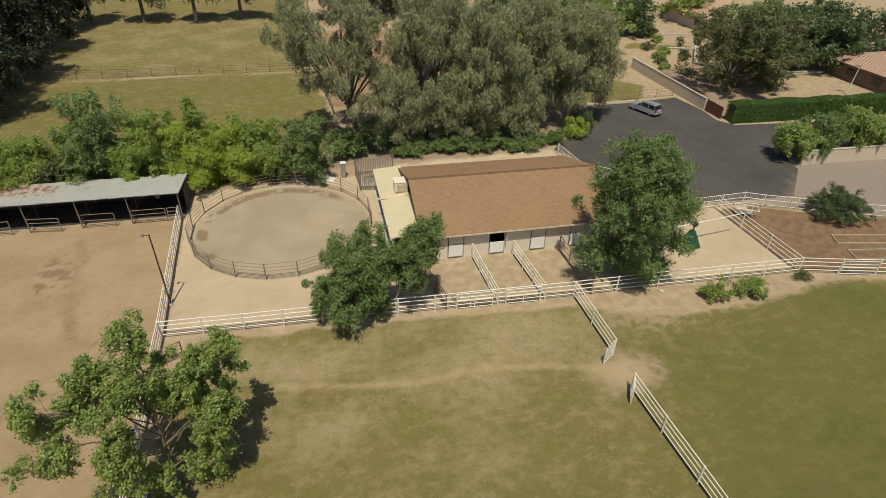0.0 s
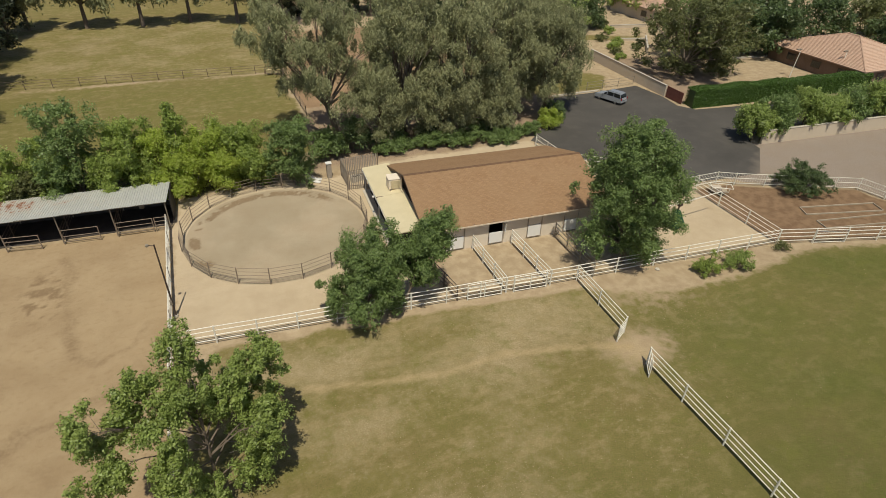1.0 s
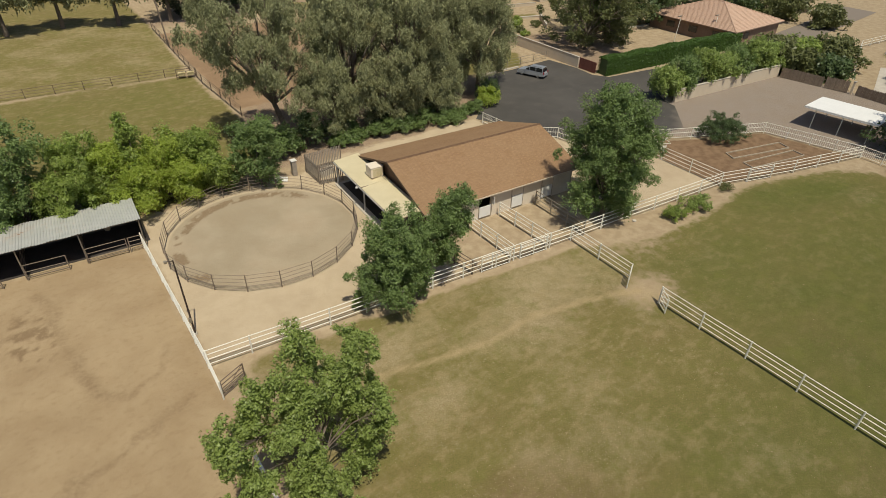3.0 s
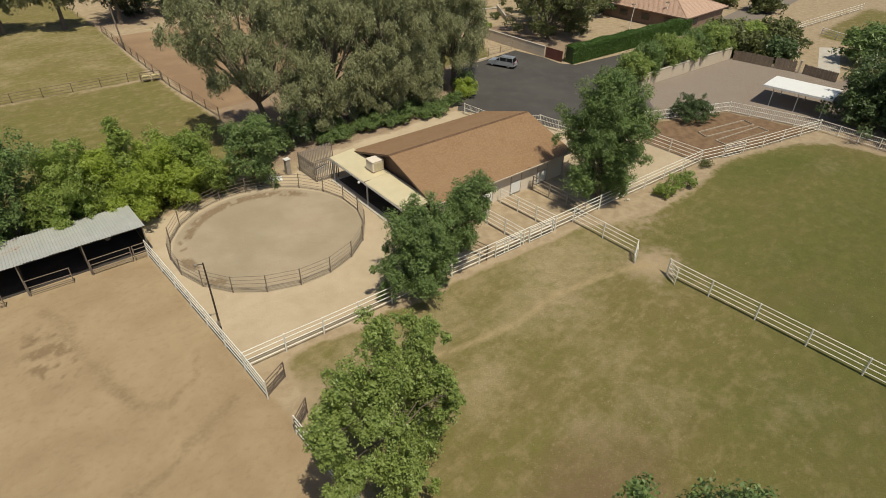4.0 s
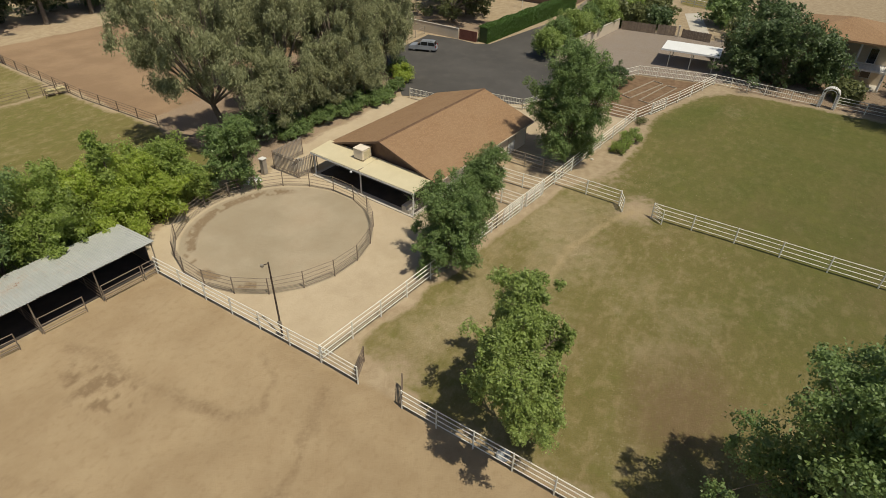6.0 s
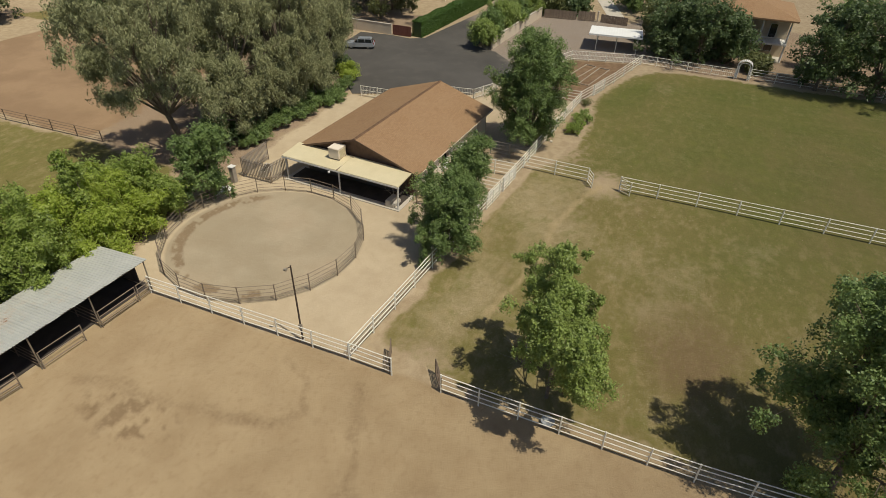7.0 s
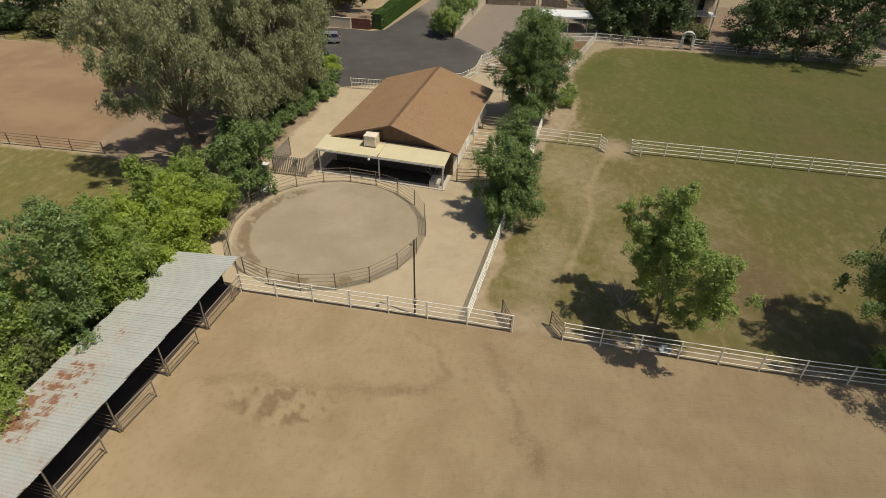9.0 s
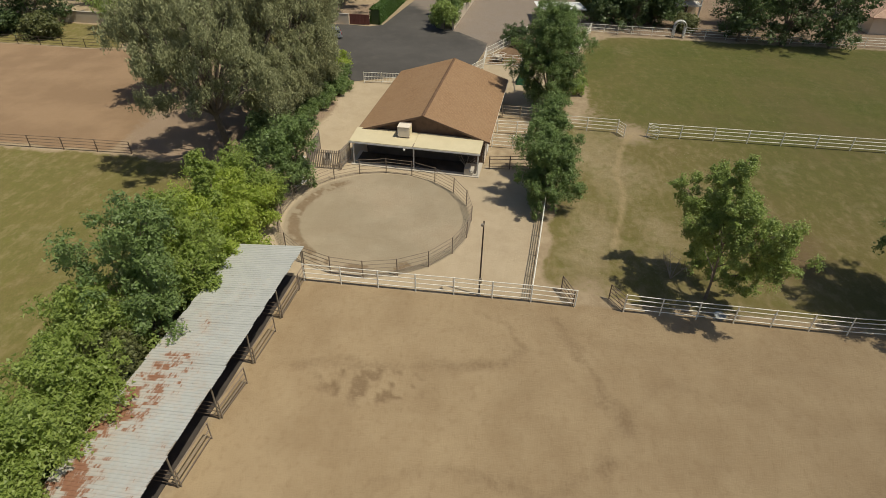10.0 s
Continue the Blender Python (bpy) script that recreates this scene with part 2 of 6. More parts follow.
def ground_material():
    n = Nodes("ground_soil_and_grass")
    p = n.place()

    def zone(name):
        a = n.put("ShaderNodeAttribute")
        a.attribute_name = name
        s = n.put("ShaderNodeSeparateColor")
        n.link(a.outputs["Color"], s.inputs[0])
        return s.outputs[0], s.outputs[1], s.outputs[2], a.outputs["Alpha"]

    grass, sand, pen, yard = zone("zone_a")
    garden, gravel, litter, red = zone("zone_b")
    dry, path, lush, stain = zone("zone_c")
    coarse = n.span(n.noise(0.16, 5.0), 0.28, 0.72)
    mid = n.span(n.noise(1.1, 5.0, 0.6), 0.28, 0.72)
    fine = n.span(n.noise(9.0, 4.0, 0.7), 0.3, 0.7)
    grit = n.span(n.noise(28.0, 2.0), 0.25, 0.75)

    def edge(mask, soft=0.16, wob=0.5):
        room = n.math("MULTIPLY", n.math("MULTIPLY", mask, n.math("SUBTRACT", 1.0, mask)), 4.0 * wob)
        w = n.math("ADD", mask, n.math("MULTIPLY", n.math("SUBTRACT", mid, 0.5), room))
        return n.span(w, 0.5 - soft, 0.5 + soft)

    base = n.mix(n.span(mid, 0.3, 0.7), (0.36, 0.275, 0.175), (0.43, 0.338, 0.222))
    sandc = n.mix(n.span(coarse, 0.3, 0.7), (0.332, 0.241, 0.141), (0.382, 0.285, 0.171))
    sandc = n.mix(n.span(n.noise(0.55, 6.0, 0.65), 0.4, 0.75, 0.0, 0.6), sandc, (0.42, 0.324, 0.20))
    trod = n.span(n.noise(1.9, 3.0, 0.5, n.stretch(1.0, 1.25, 1.0, p)), 0.52, 0.68, 0.0, 0.36)
    sandc = n.mix(trod, sandc, (0.285, 0.20, 0.115))
    c = n.mix(edge(sand, 0.3, 0.2), base, sandc)
    yardc = n.mix(n.math("ADD", n.math("MULTIPLY", coarse, 0.6), n.math("MULTIPLY", mid, 0.4)), (0.465, 0.372, 0.252), (0.53, 0.435, 0.307))
    c = n.mix(edge(yard, 0.2, 0.5), c, yardc)
    penc = n.mix(n.span(coarse, 0.3, 0.7), (0.345, 0.284, 0.196), (0.395, 0.33, 0.234))
    penc = n.mix(n.span(coarse, 0.5, 0.95, 0.0, 0.3), penc, (0.41, 0.305, 0.205))
    c = n.mix(edge(pen, 0.2, 0.1), c, penc)
    gardc = n.mix(n.span(mid, 0.3, 0.7), (0.18, 0.112, 0.066), (0.245, 0.158, 0.094))
    c = n.mix(edge(garden, 0.2, 0.3), c, gardc)
    gravc = n.mix(n.span(fine, 0.3, 0.7), (0.25, 0.205, 0.165), (0.32, 0.265, 0.22))
    c = n.mix(edge(gravel, 0.2, 0.3), c, gravc)
    redc = n.mix(n.span(coarse, 0.3, 0.7), (0.265, 0.175, 0.105), (0.32, 0.215, 0.13))
    c = n.mix(edge(red, 0.2, 0.3), c, redc)
    litc = n.mix(n.span(fine, 0.3, 0.7), (0.22, 0.15, 0.10), (0.38, 0.29, 0.205))
    c = n.mix(edge(litter, 0.25, 0.9), c, litc)
    # grass: olive turf, thinner and straw-coloured where dry, deeper green where watered
    tuft = n.span(n.noise(3.2, 5.0, 0.7), 0.28, 0.72)
    g1 = n.mix(mid, (0.165, 0.148, 0.046), (0.22, 0.188, 0.066))
    g1 = n.mix(n.math("MULTIPLY", coarse, 0.6), g1, (0.25, 0.20, 0.082))
    g1 = n.mix(n.math("MULTIPLY", lush, n.span(coarse, 0.0, 1.0, 0.55, 1.0)), g1, n.mix(mid, (0.073, 0.102, 0.017), (0.108, 0.131, 0.026)))
    broad = n.span(n.noise(0.09, 4.0, 0.6, n.stretch(1.6, 0.7, 1.0, p)), 0.42, 0.62)
    g1 = n.mix(n.math("MULTIPLY", broad, n.span(lush, 0.1, 0.9, 0.45, 0.28)), g1, (0.21, 0.165, 0.062))
    band = n.span(n.noise(1.0, 4.0, 0.6, n.stretch(0.055, 0.22, 1.0, p)), 0.50, 0.66)
    g1 = n.mix(n.math("MULTIPLY", band, n.span(lush, 0.1, 0.9, 0.55, 0.3)), g1, (0.215, 0.16, 0.072))
    g1 = n.mix(n.math("MULTIPLY", tuft, n.span(lush, 0.1, 0.9, 0.3, 0.45)), g1, (0.11, 0.104, 0.03))
    g1 = n.mix(n.span(fine, 0.35, 1.0, 0.0, 0.55), g1, (0.10, 0.096, 0.028))
    mott = n.math("ADD", n.math("MULTIPLY", coarse, 0.45), n.math("ADD", n.math("MULTIPLY", mid, 0.22), n.math("ADD", n.math("MULTIPLY", tuft, 0.2), n.math("MULTIPLY", fine, 0.13))))
    drym = n.span(n.math("ADD", n.math("MULTIPLY", dry, 0.8), n.math("MULTIPLY", n.math("SUBTRACT", mott, 0.54), 1.9)), 0.12, 0.95, 0.0, 0.85)
    drym = n.math("MULTIPLY", drym, n.span(lush, 0.1, 0.9, 1.0, 0.45))
    g1 = n.mix(drym, g1, n.mix(fine, (0.31, 0.242, 0.138), (0.44, 0.355, 0.222)))
    worn = n.span(n.noise(0.75, 7.0, 0.72, n.stretch(0.8, 1.3, 1.0, p)), 0.50, 0.62, 0.0, 0.56)
    g1 = n.mix(n.math("MULTIPLY", worn, n.span(lush, 0.1, 0.9, 1.0, 0.25)), g1, n.mix(fine, (0.25, 0.19, 0.09), (0.37, 0.295, 0.155)))
    clover = n.span(n.noise(0.5, 6.0, 0.7), 0.54, 0.64, 0.0, 0.45)
    g1 = n.mix(clover, g1, (0.15, 0.15, 0.036))
    straw = n.math("MULTIPLY", n.span(n.noise(14.0, 3.0, 0.6), 0.60, 0.72), n.span(n.math("ADD", dry, mid), 0.5, 1.3, 0.05, 0.6))
    g1 = n.mix(straw, g1, (0.48, 0.40, 0.24))
    specks = n.math("MULTIPLY", n.span(n.noise(5.5, 4.0, 0.75), 0.55, 0.66), n.span(n.noise(0.28, 4.0, 0.6), 0.42, 0.6, 0.1, 0.6))
    g1 = n.mix(n.math("MULTIPLY", specks, n.span(lush, 0.1, 0.9, 1.0, 0.3)), g1, (0.25, 0.165, 0.085))
    bleach = n.math("MULTIPLY", n.span(n.noise(2.6, 5.0, 0.7), 0.56, 0.68), n.span(n.noise(0.22, 4.0, 0.6), 0.46, 0.62, 0.04, 0.42))
    g1 = n.mix(n.math("MULTIPLY", bleach, n.span(lush, 0.1, 0.9, 1.0, 0.15)), g1, (0.44, 0.37, 0.235))
    c = n.mix(edge(grass, 0.3, 1.0), c, g1)
    c = n.mix(n.math("MULTIPLY", edge(path, 0.4, 0.4), 0.88), c, n.mix(fine, (0.36, 0.27, 0.145), (0.45, 0.35, 0.20)))
    c = n.mix(n.math("MULTIPLY", n.span(n.math("MULTIPLY", stain, n.math("ADD", n.math("MULTIPLY", tuft, 1.1), 0.45)), 0.15, 0.95), 0.74), c, (0.19, 0.125, 0.07))
    # hoof-churned and damp tone over the bare soil
    churn = n.span(n.noise(0.35, 6.0, 0.68), 0.40, 0.70, 0.0, 0.22)
    c = n.mix(n.math("MULTIPLY", churn, n.math("SUBTRACT", 1.0, grass)), c, (0.24, 0.165, 0.095))
    c = n.mix(n.span(grit, 0.45, 1.0, 0.0, 0.2), c, (0.16, 0.115, 0.068))
    h = n.math("ADD", n.math("MULTIPLY", mid, 1.0), n.math("MULTIPLY", fine, 0.6))
    n.b.inputs["Diffuse Roughness"].default_value = 1.0
    n.bump(h, 0.6, 0.05)
    return n.done(c, 0.95, 0.0, 0.15)


GROUND = ground_material()


# ---- building helpers ----
def thing(name, label, category, m=None, group="", kind=""):
    """An Empty at the base of a thing."""
    ob = new(name)
    ob.empty_display_size = 0.2
    if m is not None:
        ob.matrix_basis = m
    return tagged(ob, label, category, group, kind)


def mesh_of(bm, name, material):
    me = bpy.data.meshes.new(name)
    bm.to_mesh(me)
    bm.free()
    if material is not None:
        me.materials.append(material)
    return me


def part(name, bm, material, parent, label="", m=None):
    """Links a bmesh as one mesh object under a thing or a part."""
    ob = new(name, mesh_of(bm, name, material))
    ob.parent = parent
    if m is not None:
        ob.matrix_basis = m
    return tagged(ob, label)


def piece(name, me, parent, m):
    """One more object on shared mesh data."""
    ob = new(name, me)
    ob.parent = parent
    ob.matrix_basis = m
    return ob


def box(x0, y0, z0, x1, y1, z1, bevel=0.0, bm=None):
    bm = bm or bmesh.new()
    r = bmesh.ops.create_cube(bm, size=1.0, matrix=Matrix.LocRotScale(((x0 + x1) / 2, (y0 + y1) / 2, (z0 + z1) / 2), None, (x1 - x0, y1 - y0, z1 - z0)))
    if bevel:
        edges = list({e for v in r["verts"] for e in v.link_edges})
        bmesh.ops.bevel(bm, geom=edges, offset=bevel, segments=2, affect="EDGES")
    return bm


def rod(a, b, r0, r1=None, n=8, bm=None):
    """A tapered rod from a to b."""
    bm = bm or bmesh.new()
    a, b = Vector(a), Vector(b)
    d = b - a
    m = Matrix.Translation((a + b) / 2) @ d.to_track_quat("Z", "Y").to_matrix().to_4x4()
    bmesh.ops.create_cone(bm, cap_ends=True, segments=n, radius1=r0, radius2=r0 if r1 is None else r1, depth=d.length, matrix=m)
    return bm


def prism(outline, z0, z1, bm=None):
    """A flat outline given depth."""
    bm = bm or bmesh.new()
    lo = [bm.verts.new((x, y, z0)) for x, y in outline]
    hi = [bm.verts.new((x, y, z1)) for x, y in outline]
    bm.faces.new(lo[::-1])
    bm.faces.new(hi)
    k = len(outline)
    for i in range(k):
        j = (i + 1) % k
        bm.faces.new((lo[i], lo[j], hi[j], hi[i]))
    bmesh.ops.recalc_face_normals(bm, faces=bm.faces)
    return bm


def slab(rows, t, bm=None):
    """A closed sheet of thickness t below a grid of points."""
    bm = bm or bmesh.new()
    up = [[bm.verts.new(p) for p in r] for r in rows]
    lo = [[bm.verts.new((p[0], p[1], p[2] - t)) for p in r] for r in rows]
    n, k = len(rows), len(rows[0])
    for i in range(n - 1):
        for j in range(k - 1):
            bm.faces.new((up[i][j], up[i][j + 1], up[i + 1][j + 1], up[i + 1][j]))
            bm.faces.new((lo[i][j], lo[i + 1][j], lo[i + 1][j + 1], lo[i][j + 1]))
    for i in (0, n - 1):
        for j in range(k - 1):
            bm.faces.new((up[i][j], lo[i][j], lo[i][j + 1], up[i][j + 1]))
    for j in (0, k - 1):
        for i in range(n - 1):
            bm.faces.new((up[i][j], up[i + 1][j], lo[i + 1][j], lo[i][j]))
    bmesh.ops.recalc_face_normals(bm, faces=bm.faces)
    return bm


def unit_rod(name, material, n=8):
    """A rod of radius 1 and length 1 along z, to be scaled."""
    return mesh_of(rod((0, 0, 0), (0, 0, 1), 1.0, n=n), name, material)


def stick(a, b, r):
    """The pose that lays a unit rod from a to b."""
    a, b = Vector(a), Vector(b)
    d = b - a
    return Matrix.Translation(a) @ d.to_track_quat("Z", "Y").to_matrix().to_4x4() @ Matrix.Diagonal((r, r, d.length, 1))


POSTS = {m.name: unit_rod("post", m) for m in (WHITE_PIPE, RUST_PIPE, PEN_PIPE, GREY_PIPE, DARK_PIPE, OLD_WOOD)}
RAILS = {m.name: unit_rod("rail", m, 6) for m in (WHITE_PIPE, RUST_PIPE, PEN_PIPE, GREY_PIPE, DARK_PIPE, OLD_WOOD)}
rng = random.Random(7)


def fence(name, label, pts, material, height=1.62, rails=(0.35, 0.78, 1.2, 1.58), spacing=3.66, rp=0.06, rr=0.038, closed=False, category="fence", group="", jitter=0.012, first=True, last=True):
    """Posts along a line with rails from post to post."""
    o = Vector((pts[0][0], pts[0][1], 0))
    root = thing(name, label, category, Matrix.Translation(o), group)
    stops = []
    line = list(pts) + ([pts[0]] if closed else [])
    for (x0, y0), (x1, y1) in zip(line, line[1:]):
        k = max(1, round(math.hypot(x1 - x0, y1 - y0) / spacing))
        stops += [(x0 + (x1 - x0) * i / k, y0 + (y1 - y0) * i / k) for i in range(k)]
    stops.append(line[-1])
    tops = []
    for i, (x, y) in enumerate(stops):
        a = Vector((x, y, 0)) - o
        b = a + Vector((rng.gauss(0, jitter), rng.gauss(0, jitter), height + rng.gauss(0, jitter)))
        tops.append((a, b))
        if (closed and i == len(stops) - 1) or (i == 0 and not first) or (i == len(stops) - 1 and not last):
            continue
        piece("post", POSTS[material.name], root, stick(a - Vector((0, 0, 0.06)), b, rp))
    for (a0, b0), (a1, b1) in zip(tops, tops[1:]):
        for h in rails:
            f = h / height
            piece("rail", RAILS[material.name], root, stick(a0.lerp(b0, f), a1.lerp(b1, f), rr))
    return root


def leaf_gate(name, label, a, b, material, height=1.5, bars=5, brace=True, group="gates", uprights=2):
    """A gate leaf: a tube frame with level bars and a slanting brace."""
    a, b = Vector((*a, 0)), Vector((*b, 0))
    root = thing(name, label, "gate", Matrix.Translation(a), group)
    d = b - a
    lo, hi = Vector((0, 0, 0.12)), Vector((0, 0, height))
    for i in range(uprights):
        f = i / (uprights - 1)
        foot = Vector((0, 0, 0.0 if i == 0 else 0.02))
        piece("stile", POSTS[material.name], root, stick(d * f + foot, d * f + hi, 0.045))
    for i in range(bars):
        z = lo.lerp(hi, i / (bars - 1))
        piece("bar", RAILS[material.name], root, stick(z, d + z, 0.034))
    if brace:
        piece("brace", RAILS[material.name], root, stick(lo, d + hi, 0.022))
    return root


# ---- ground ----
def value_noise(x, y, seed):
    """Smooth lattice noise in 0..1."""
    xi, yi = np.floor(x).astype(np.int64), np.floor(y).astype(np.int64)
    fx, fy = x - xi, y - yi
    fx, fy = fx * fx * (3 - 2 * fx), fy * fy * (3 - 2 * fy)

    def h(i, j):
        v = np.sin(i * 127.1 + j * 311.7 + seed * 74.7) * 43758.5453
        return v - np.floor(v)

    return (h(xi, yi) * (1 - fx) + h(xi + 1, yi) * fx) * (1 - fy) + (h(xi, yi + 1) * (1 - fx) + h(xi + 1, yi + 1) * fx) * fy


def fbm(x, y, scale, seed, octaves=4):
    s, a, t = 0.0, 0.5, 0.0
    for i in range(octaves):
        s = s + a * value_noise(x * scale * 2 ** i, y * scale * 2 ** i, seed + i)
        t += a
        a *= 0.5
    return s / t


def inside(px, py, poly, soft):
    """1 within a polygon, 0 without, a ramp of that width on its border."""
    best = np.full(px.shape, 1e9)
    odd = np.zeros(px.shape, bool)
    for (x0, y0), (x1, y1) in zip(poly, poly[1:] + poly[:1]):
        dx, dy = x1 - x0, y1 - y0
        t = np.clip(((px - x0) * dx + (py - y0) * dy) / (dx * dx + dy * dy), 0, 1)
        best = np.minimum(best, np.hypot(px - x0 - t * dx, py - y0 - t * dy))
        cross = (y0 > py) != (y1 > py)
        odd ^= cross & (px < x0 + (py - y0) * dx / (dy if dy else 1e-9))
    sd = np.where(odd, best, -best)
    return np.clip(0.5 + sd / soft, 0, 1)


def near_line(px, py, pts, width):
    best = np.full(px.shape, 1e9)
    for (x0, y0), (x1, y1) in zip(pts, pts[1:]):
        dx, dy = x1 - x0, y1 - y0
        t = np.clip(((px - x0) * dx + (py - y0) * dy) / (dx * dx + dy * dy), 0, 1)
        best = np.minimum(best, np.hypot(px - x0 - t * dx, py - y0 - t * dy))
    return np.clip(1.0 - best / width, 0, 1)


def blob(px, py, x, y, rx, ry, turn=0.0):
    c, s = math.cos(radians(turn)), math.sin(radians(turn))
    u, v = (px - x) * c + (py - y) * s, -(px - x) * s + (py - y) * c
    return np.clip(1.0 - np.hypot(u / rx, v / ry), 0, 1)


def axis(marks):
    out = []
    for a, b, step in marks:
        out += list(np.arange(a, b - 1e-6, step))
    return np.array(out + [marks[-1][1]])


def build_ground():
    xs = axis([(-2500, -500, 500), (-500, -100, 100), (-100, -46, 2), (-46, -24, 0.5), (-24, 24, 0.33), (24, 66, 0.6), (66, 120, 1.5), (120, 200, 8), (200, 500, 100), (500, 2500, 500)])
    ys = axis([(-2500, -500, 500), (-500, -60, 55), (-60, -14, 2), (-14, 14, 0.6), (14, 58, 0.33), (58, 72, 0.6), (72, 140, 1.2), (140, 220, 8), (220, 500, 70), (500, 2500, 500)])
    nx, ny = len(xs), len(ys)
    X, Y = np.meshgrid(xs, ys)
    x, y = X.ravel(), Y.ravel()
    wx = x + 1.2 * (fbm(x, y, 0.35, 3) - 0.5)
    wy = y + 1.2 * (fbm(x, y, 0.35, 9) - 0.5)
    one = np.zeros_like(x)
    pasture = [(-10.2, -80), (62, -80), (60.6, -20), (60.4, 5), (60.6, 18), (59.6, 22.6), (57.6, 24.4), (52, 26.6), (45, 28.2), (41, 28.4), (36.0, 27.6), (32, 27.4), (28.9, 28.4), (24.7, 29.6), (22.0, 30.8), (20.4, 31.4), (18.5, 31.9), (10, 32.8), (-2, 34.1), (-8.4, 34.7), (-10.0, 31.0), (-10.3, 20)]
    north = [(-90, 57), (-12, 58), (0, 60), (5.5, 66), (6.4, 80), (6.2, 97), (8.5, 128), (10, 200), (-90, 200)]
    grass = np.maximum(inside(wx, wy, pasture, 1.3), inside(wx, wy, north, 1.2))
    grass = np.maximum(grass, inside(wx, wy, [(41, 73.6), (52, 73.2), (57, 79), (50, 86), (42, 84)], 1.0))
    grass = np.maximum(grass, inside(wx, wy, [(39.5, 98), (39.5, 135), (52, 130), (51, 104)], 1.0))
    grass = np.maximum(grass, inside(wx, wy, [(110, 30), (150, 30), (150, 44), (112, 42)], 2.0))
    grass = np.maximum(grass, inside(wx, wy, [(66, 99.5), (78, 96.6), (80, 98.8), (68, 103)], 1.0))
    # bare ground by gates and along the old cow path
    bare = blob(x, y, 20.6, 23.6, 4.4, 3.0) * 1.2 + 0.9 * blob(x, y, -9.3, 31, 3.0, 4.0) + 0.75 * blob(x, y, 26.0, 29.0, 7, 4.0)
    grass = np.clip(grass - np.clip(bare, 0, 1) * 0.9, 0, 1)
    grass = np.clip(grass - 0.9 * near_line(x, y, [(-30, 99.0), (6.3, 97.2)], 0.9), 0, 1)
    grass = np.clip(grass - 0.85 * near_line(wx, wy, [(-10.4, 35.0), (20.6, 31.9)], 0.9), 0, 1)
    sand = inside(wx, wy, [(-90, -80), (-10.6, -80), (-10.9, 53.6), (-90, 55.5)], 0.8)
    pen = np.clip(0.5 + (8.25 - np.hypot(x + 1.5, y - 48.9)) / 0.6, 0, 1)
    yard = inside(wx, wy, [(-10.6, 35.5), (20.5, 32.3), (43, 31.0), (43, 41.5), (33, 56), (31, 59.5), (13, 60), (6, 58), (-9.5, 58), (-10.6, 53)], 0.8)
    yard = yard * np.clip(1.0 - 0.75 * inside(wx, wy, [(9.5, 33.4), (24, 32.2), (24, 39.2), (9.5, 40.2)], 1.0), 0, 1)
    garden = inside(wx, wy, [(42.0, 30.8), (62.2, 25.2), (59.6, 35.2), (50.3, 39.4), (46.8, 41.4), (42.2, 41.8)], 0.6)
    gravel = inside(wx, wy, [(53.5, 47.5), (57.5, 49.2), (85, 48.5), (86.5, 30), (92, 27), (92, 18), (66, 20), (62.8, 25.0), (60.0, 35.8), (50.6, 40), (47.6, 43.0)], 1.0)
    litter = inside(wx, wy, [(4, 60), (31, 60), (40, 66), (44, 73), (40, 84), (7.2, 79)], 2.5)
    litter = np.maximum(litter, inside(wx, wy, [(60.5, 63.5), (74, 63), (74, 86), (60.5, 86)], 2.0))
    litter = np.maximum(litter, inside(wx, wy, [(61.5, -30), (61.5, 22), (95, 24), (95, -30)], 2.0) * 0.8)
    litter = np.maximum(litter, near_line(x, y, [(-60, 134), (8, 132), (40, 136)], 7.0))
    red = inside(wx, wy, [(7.0, 79.5), (39, 78), (39, 121), (8.5, 123)], 1.0)
    # dry patches, the beaten path, greener turf, damp stains
    dry = np.clip(0.17 * inside(x, y, [(-10, -30), (20, -30), (20, 32), (-10, 34)], 8.0) + 0.3 * inside(x, y, [(-10, 22), (19, 24), (20, 32), (-10, 34)], 6.0) + 0.5 * blob(x, y, 4, 16, 7, 4) + 0.55 * blob(x, y, 13, 27, 9, 5)
                  + 0.6 * blob(x, y, -3, 30.5, 8, 3.5) + 0.5 * blob(x, y, 11, 31, 12, 2.5) + 0.3 * blob(x, y, 30, 24, 8, 4) + 0.9 * blob(x, y, 5.2, 20.4, 0.9, 0.7) + 0.2 * blob(x, y, 39, -1.5, 4, 7) + 0.45 * blob(x, y, 0.5, 24, 5, 2.5) + 0.4 * blob(x, y, 17, 21, 4, 3) - 0.5 * blob(x, y, 8.2, 30.2, 3.5, 1.6) + 0.34 * inside(x, y, [(-90, 100), (9, 98), (10, 140), (-90, 140)], 4.0), 0, 1)
    path = np.clip(near_line(x, y + 0.5 * (fbm(x, y, 0.3, 77) - 0.5), [(20, 24), (15.5, 25.6), (10.9, 26.6), (6.2, 26.5), (2, 27.2), (-3, 28.5)], 0.5) * 0.8 + 0.5 * blob(x, y, 20.2, 23.4, 3.4, 2.2), 0, 1)
    lush = np.clip(inside(x, y, [(20.5, -40), (61, -40), (61, 25), (40, 29), (21, 26)], 7.0) * 0.75 + 0.9 * blob(x, y, 46, 25, 9, 3.5, -15) + 0.5 * blob(x, y, 50, -6, 12, 14) + 0.6 * inside(x, y, [(3, -70), (61, -70), (61, 12), (6, 15)], 9.0)
                   + 0.35 * inside(x, y, [(-90, 58), (6, 60), (6, 97), (-90, 99)], 3.0) + 0.4 * inside(x, y, [(41, 73.6), (57, 73), (50, 86), (42, 84)], 1.0), 0, 1)
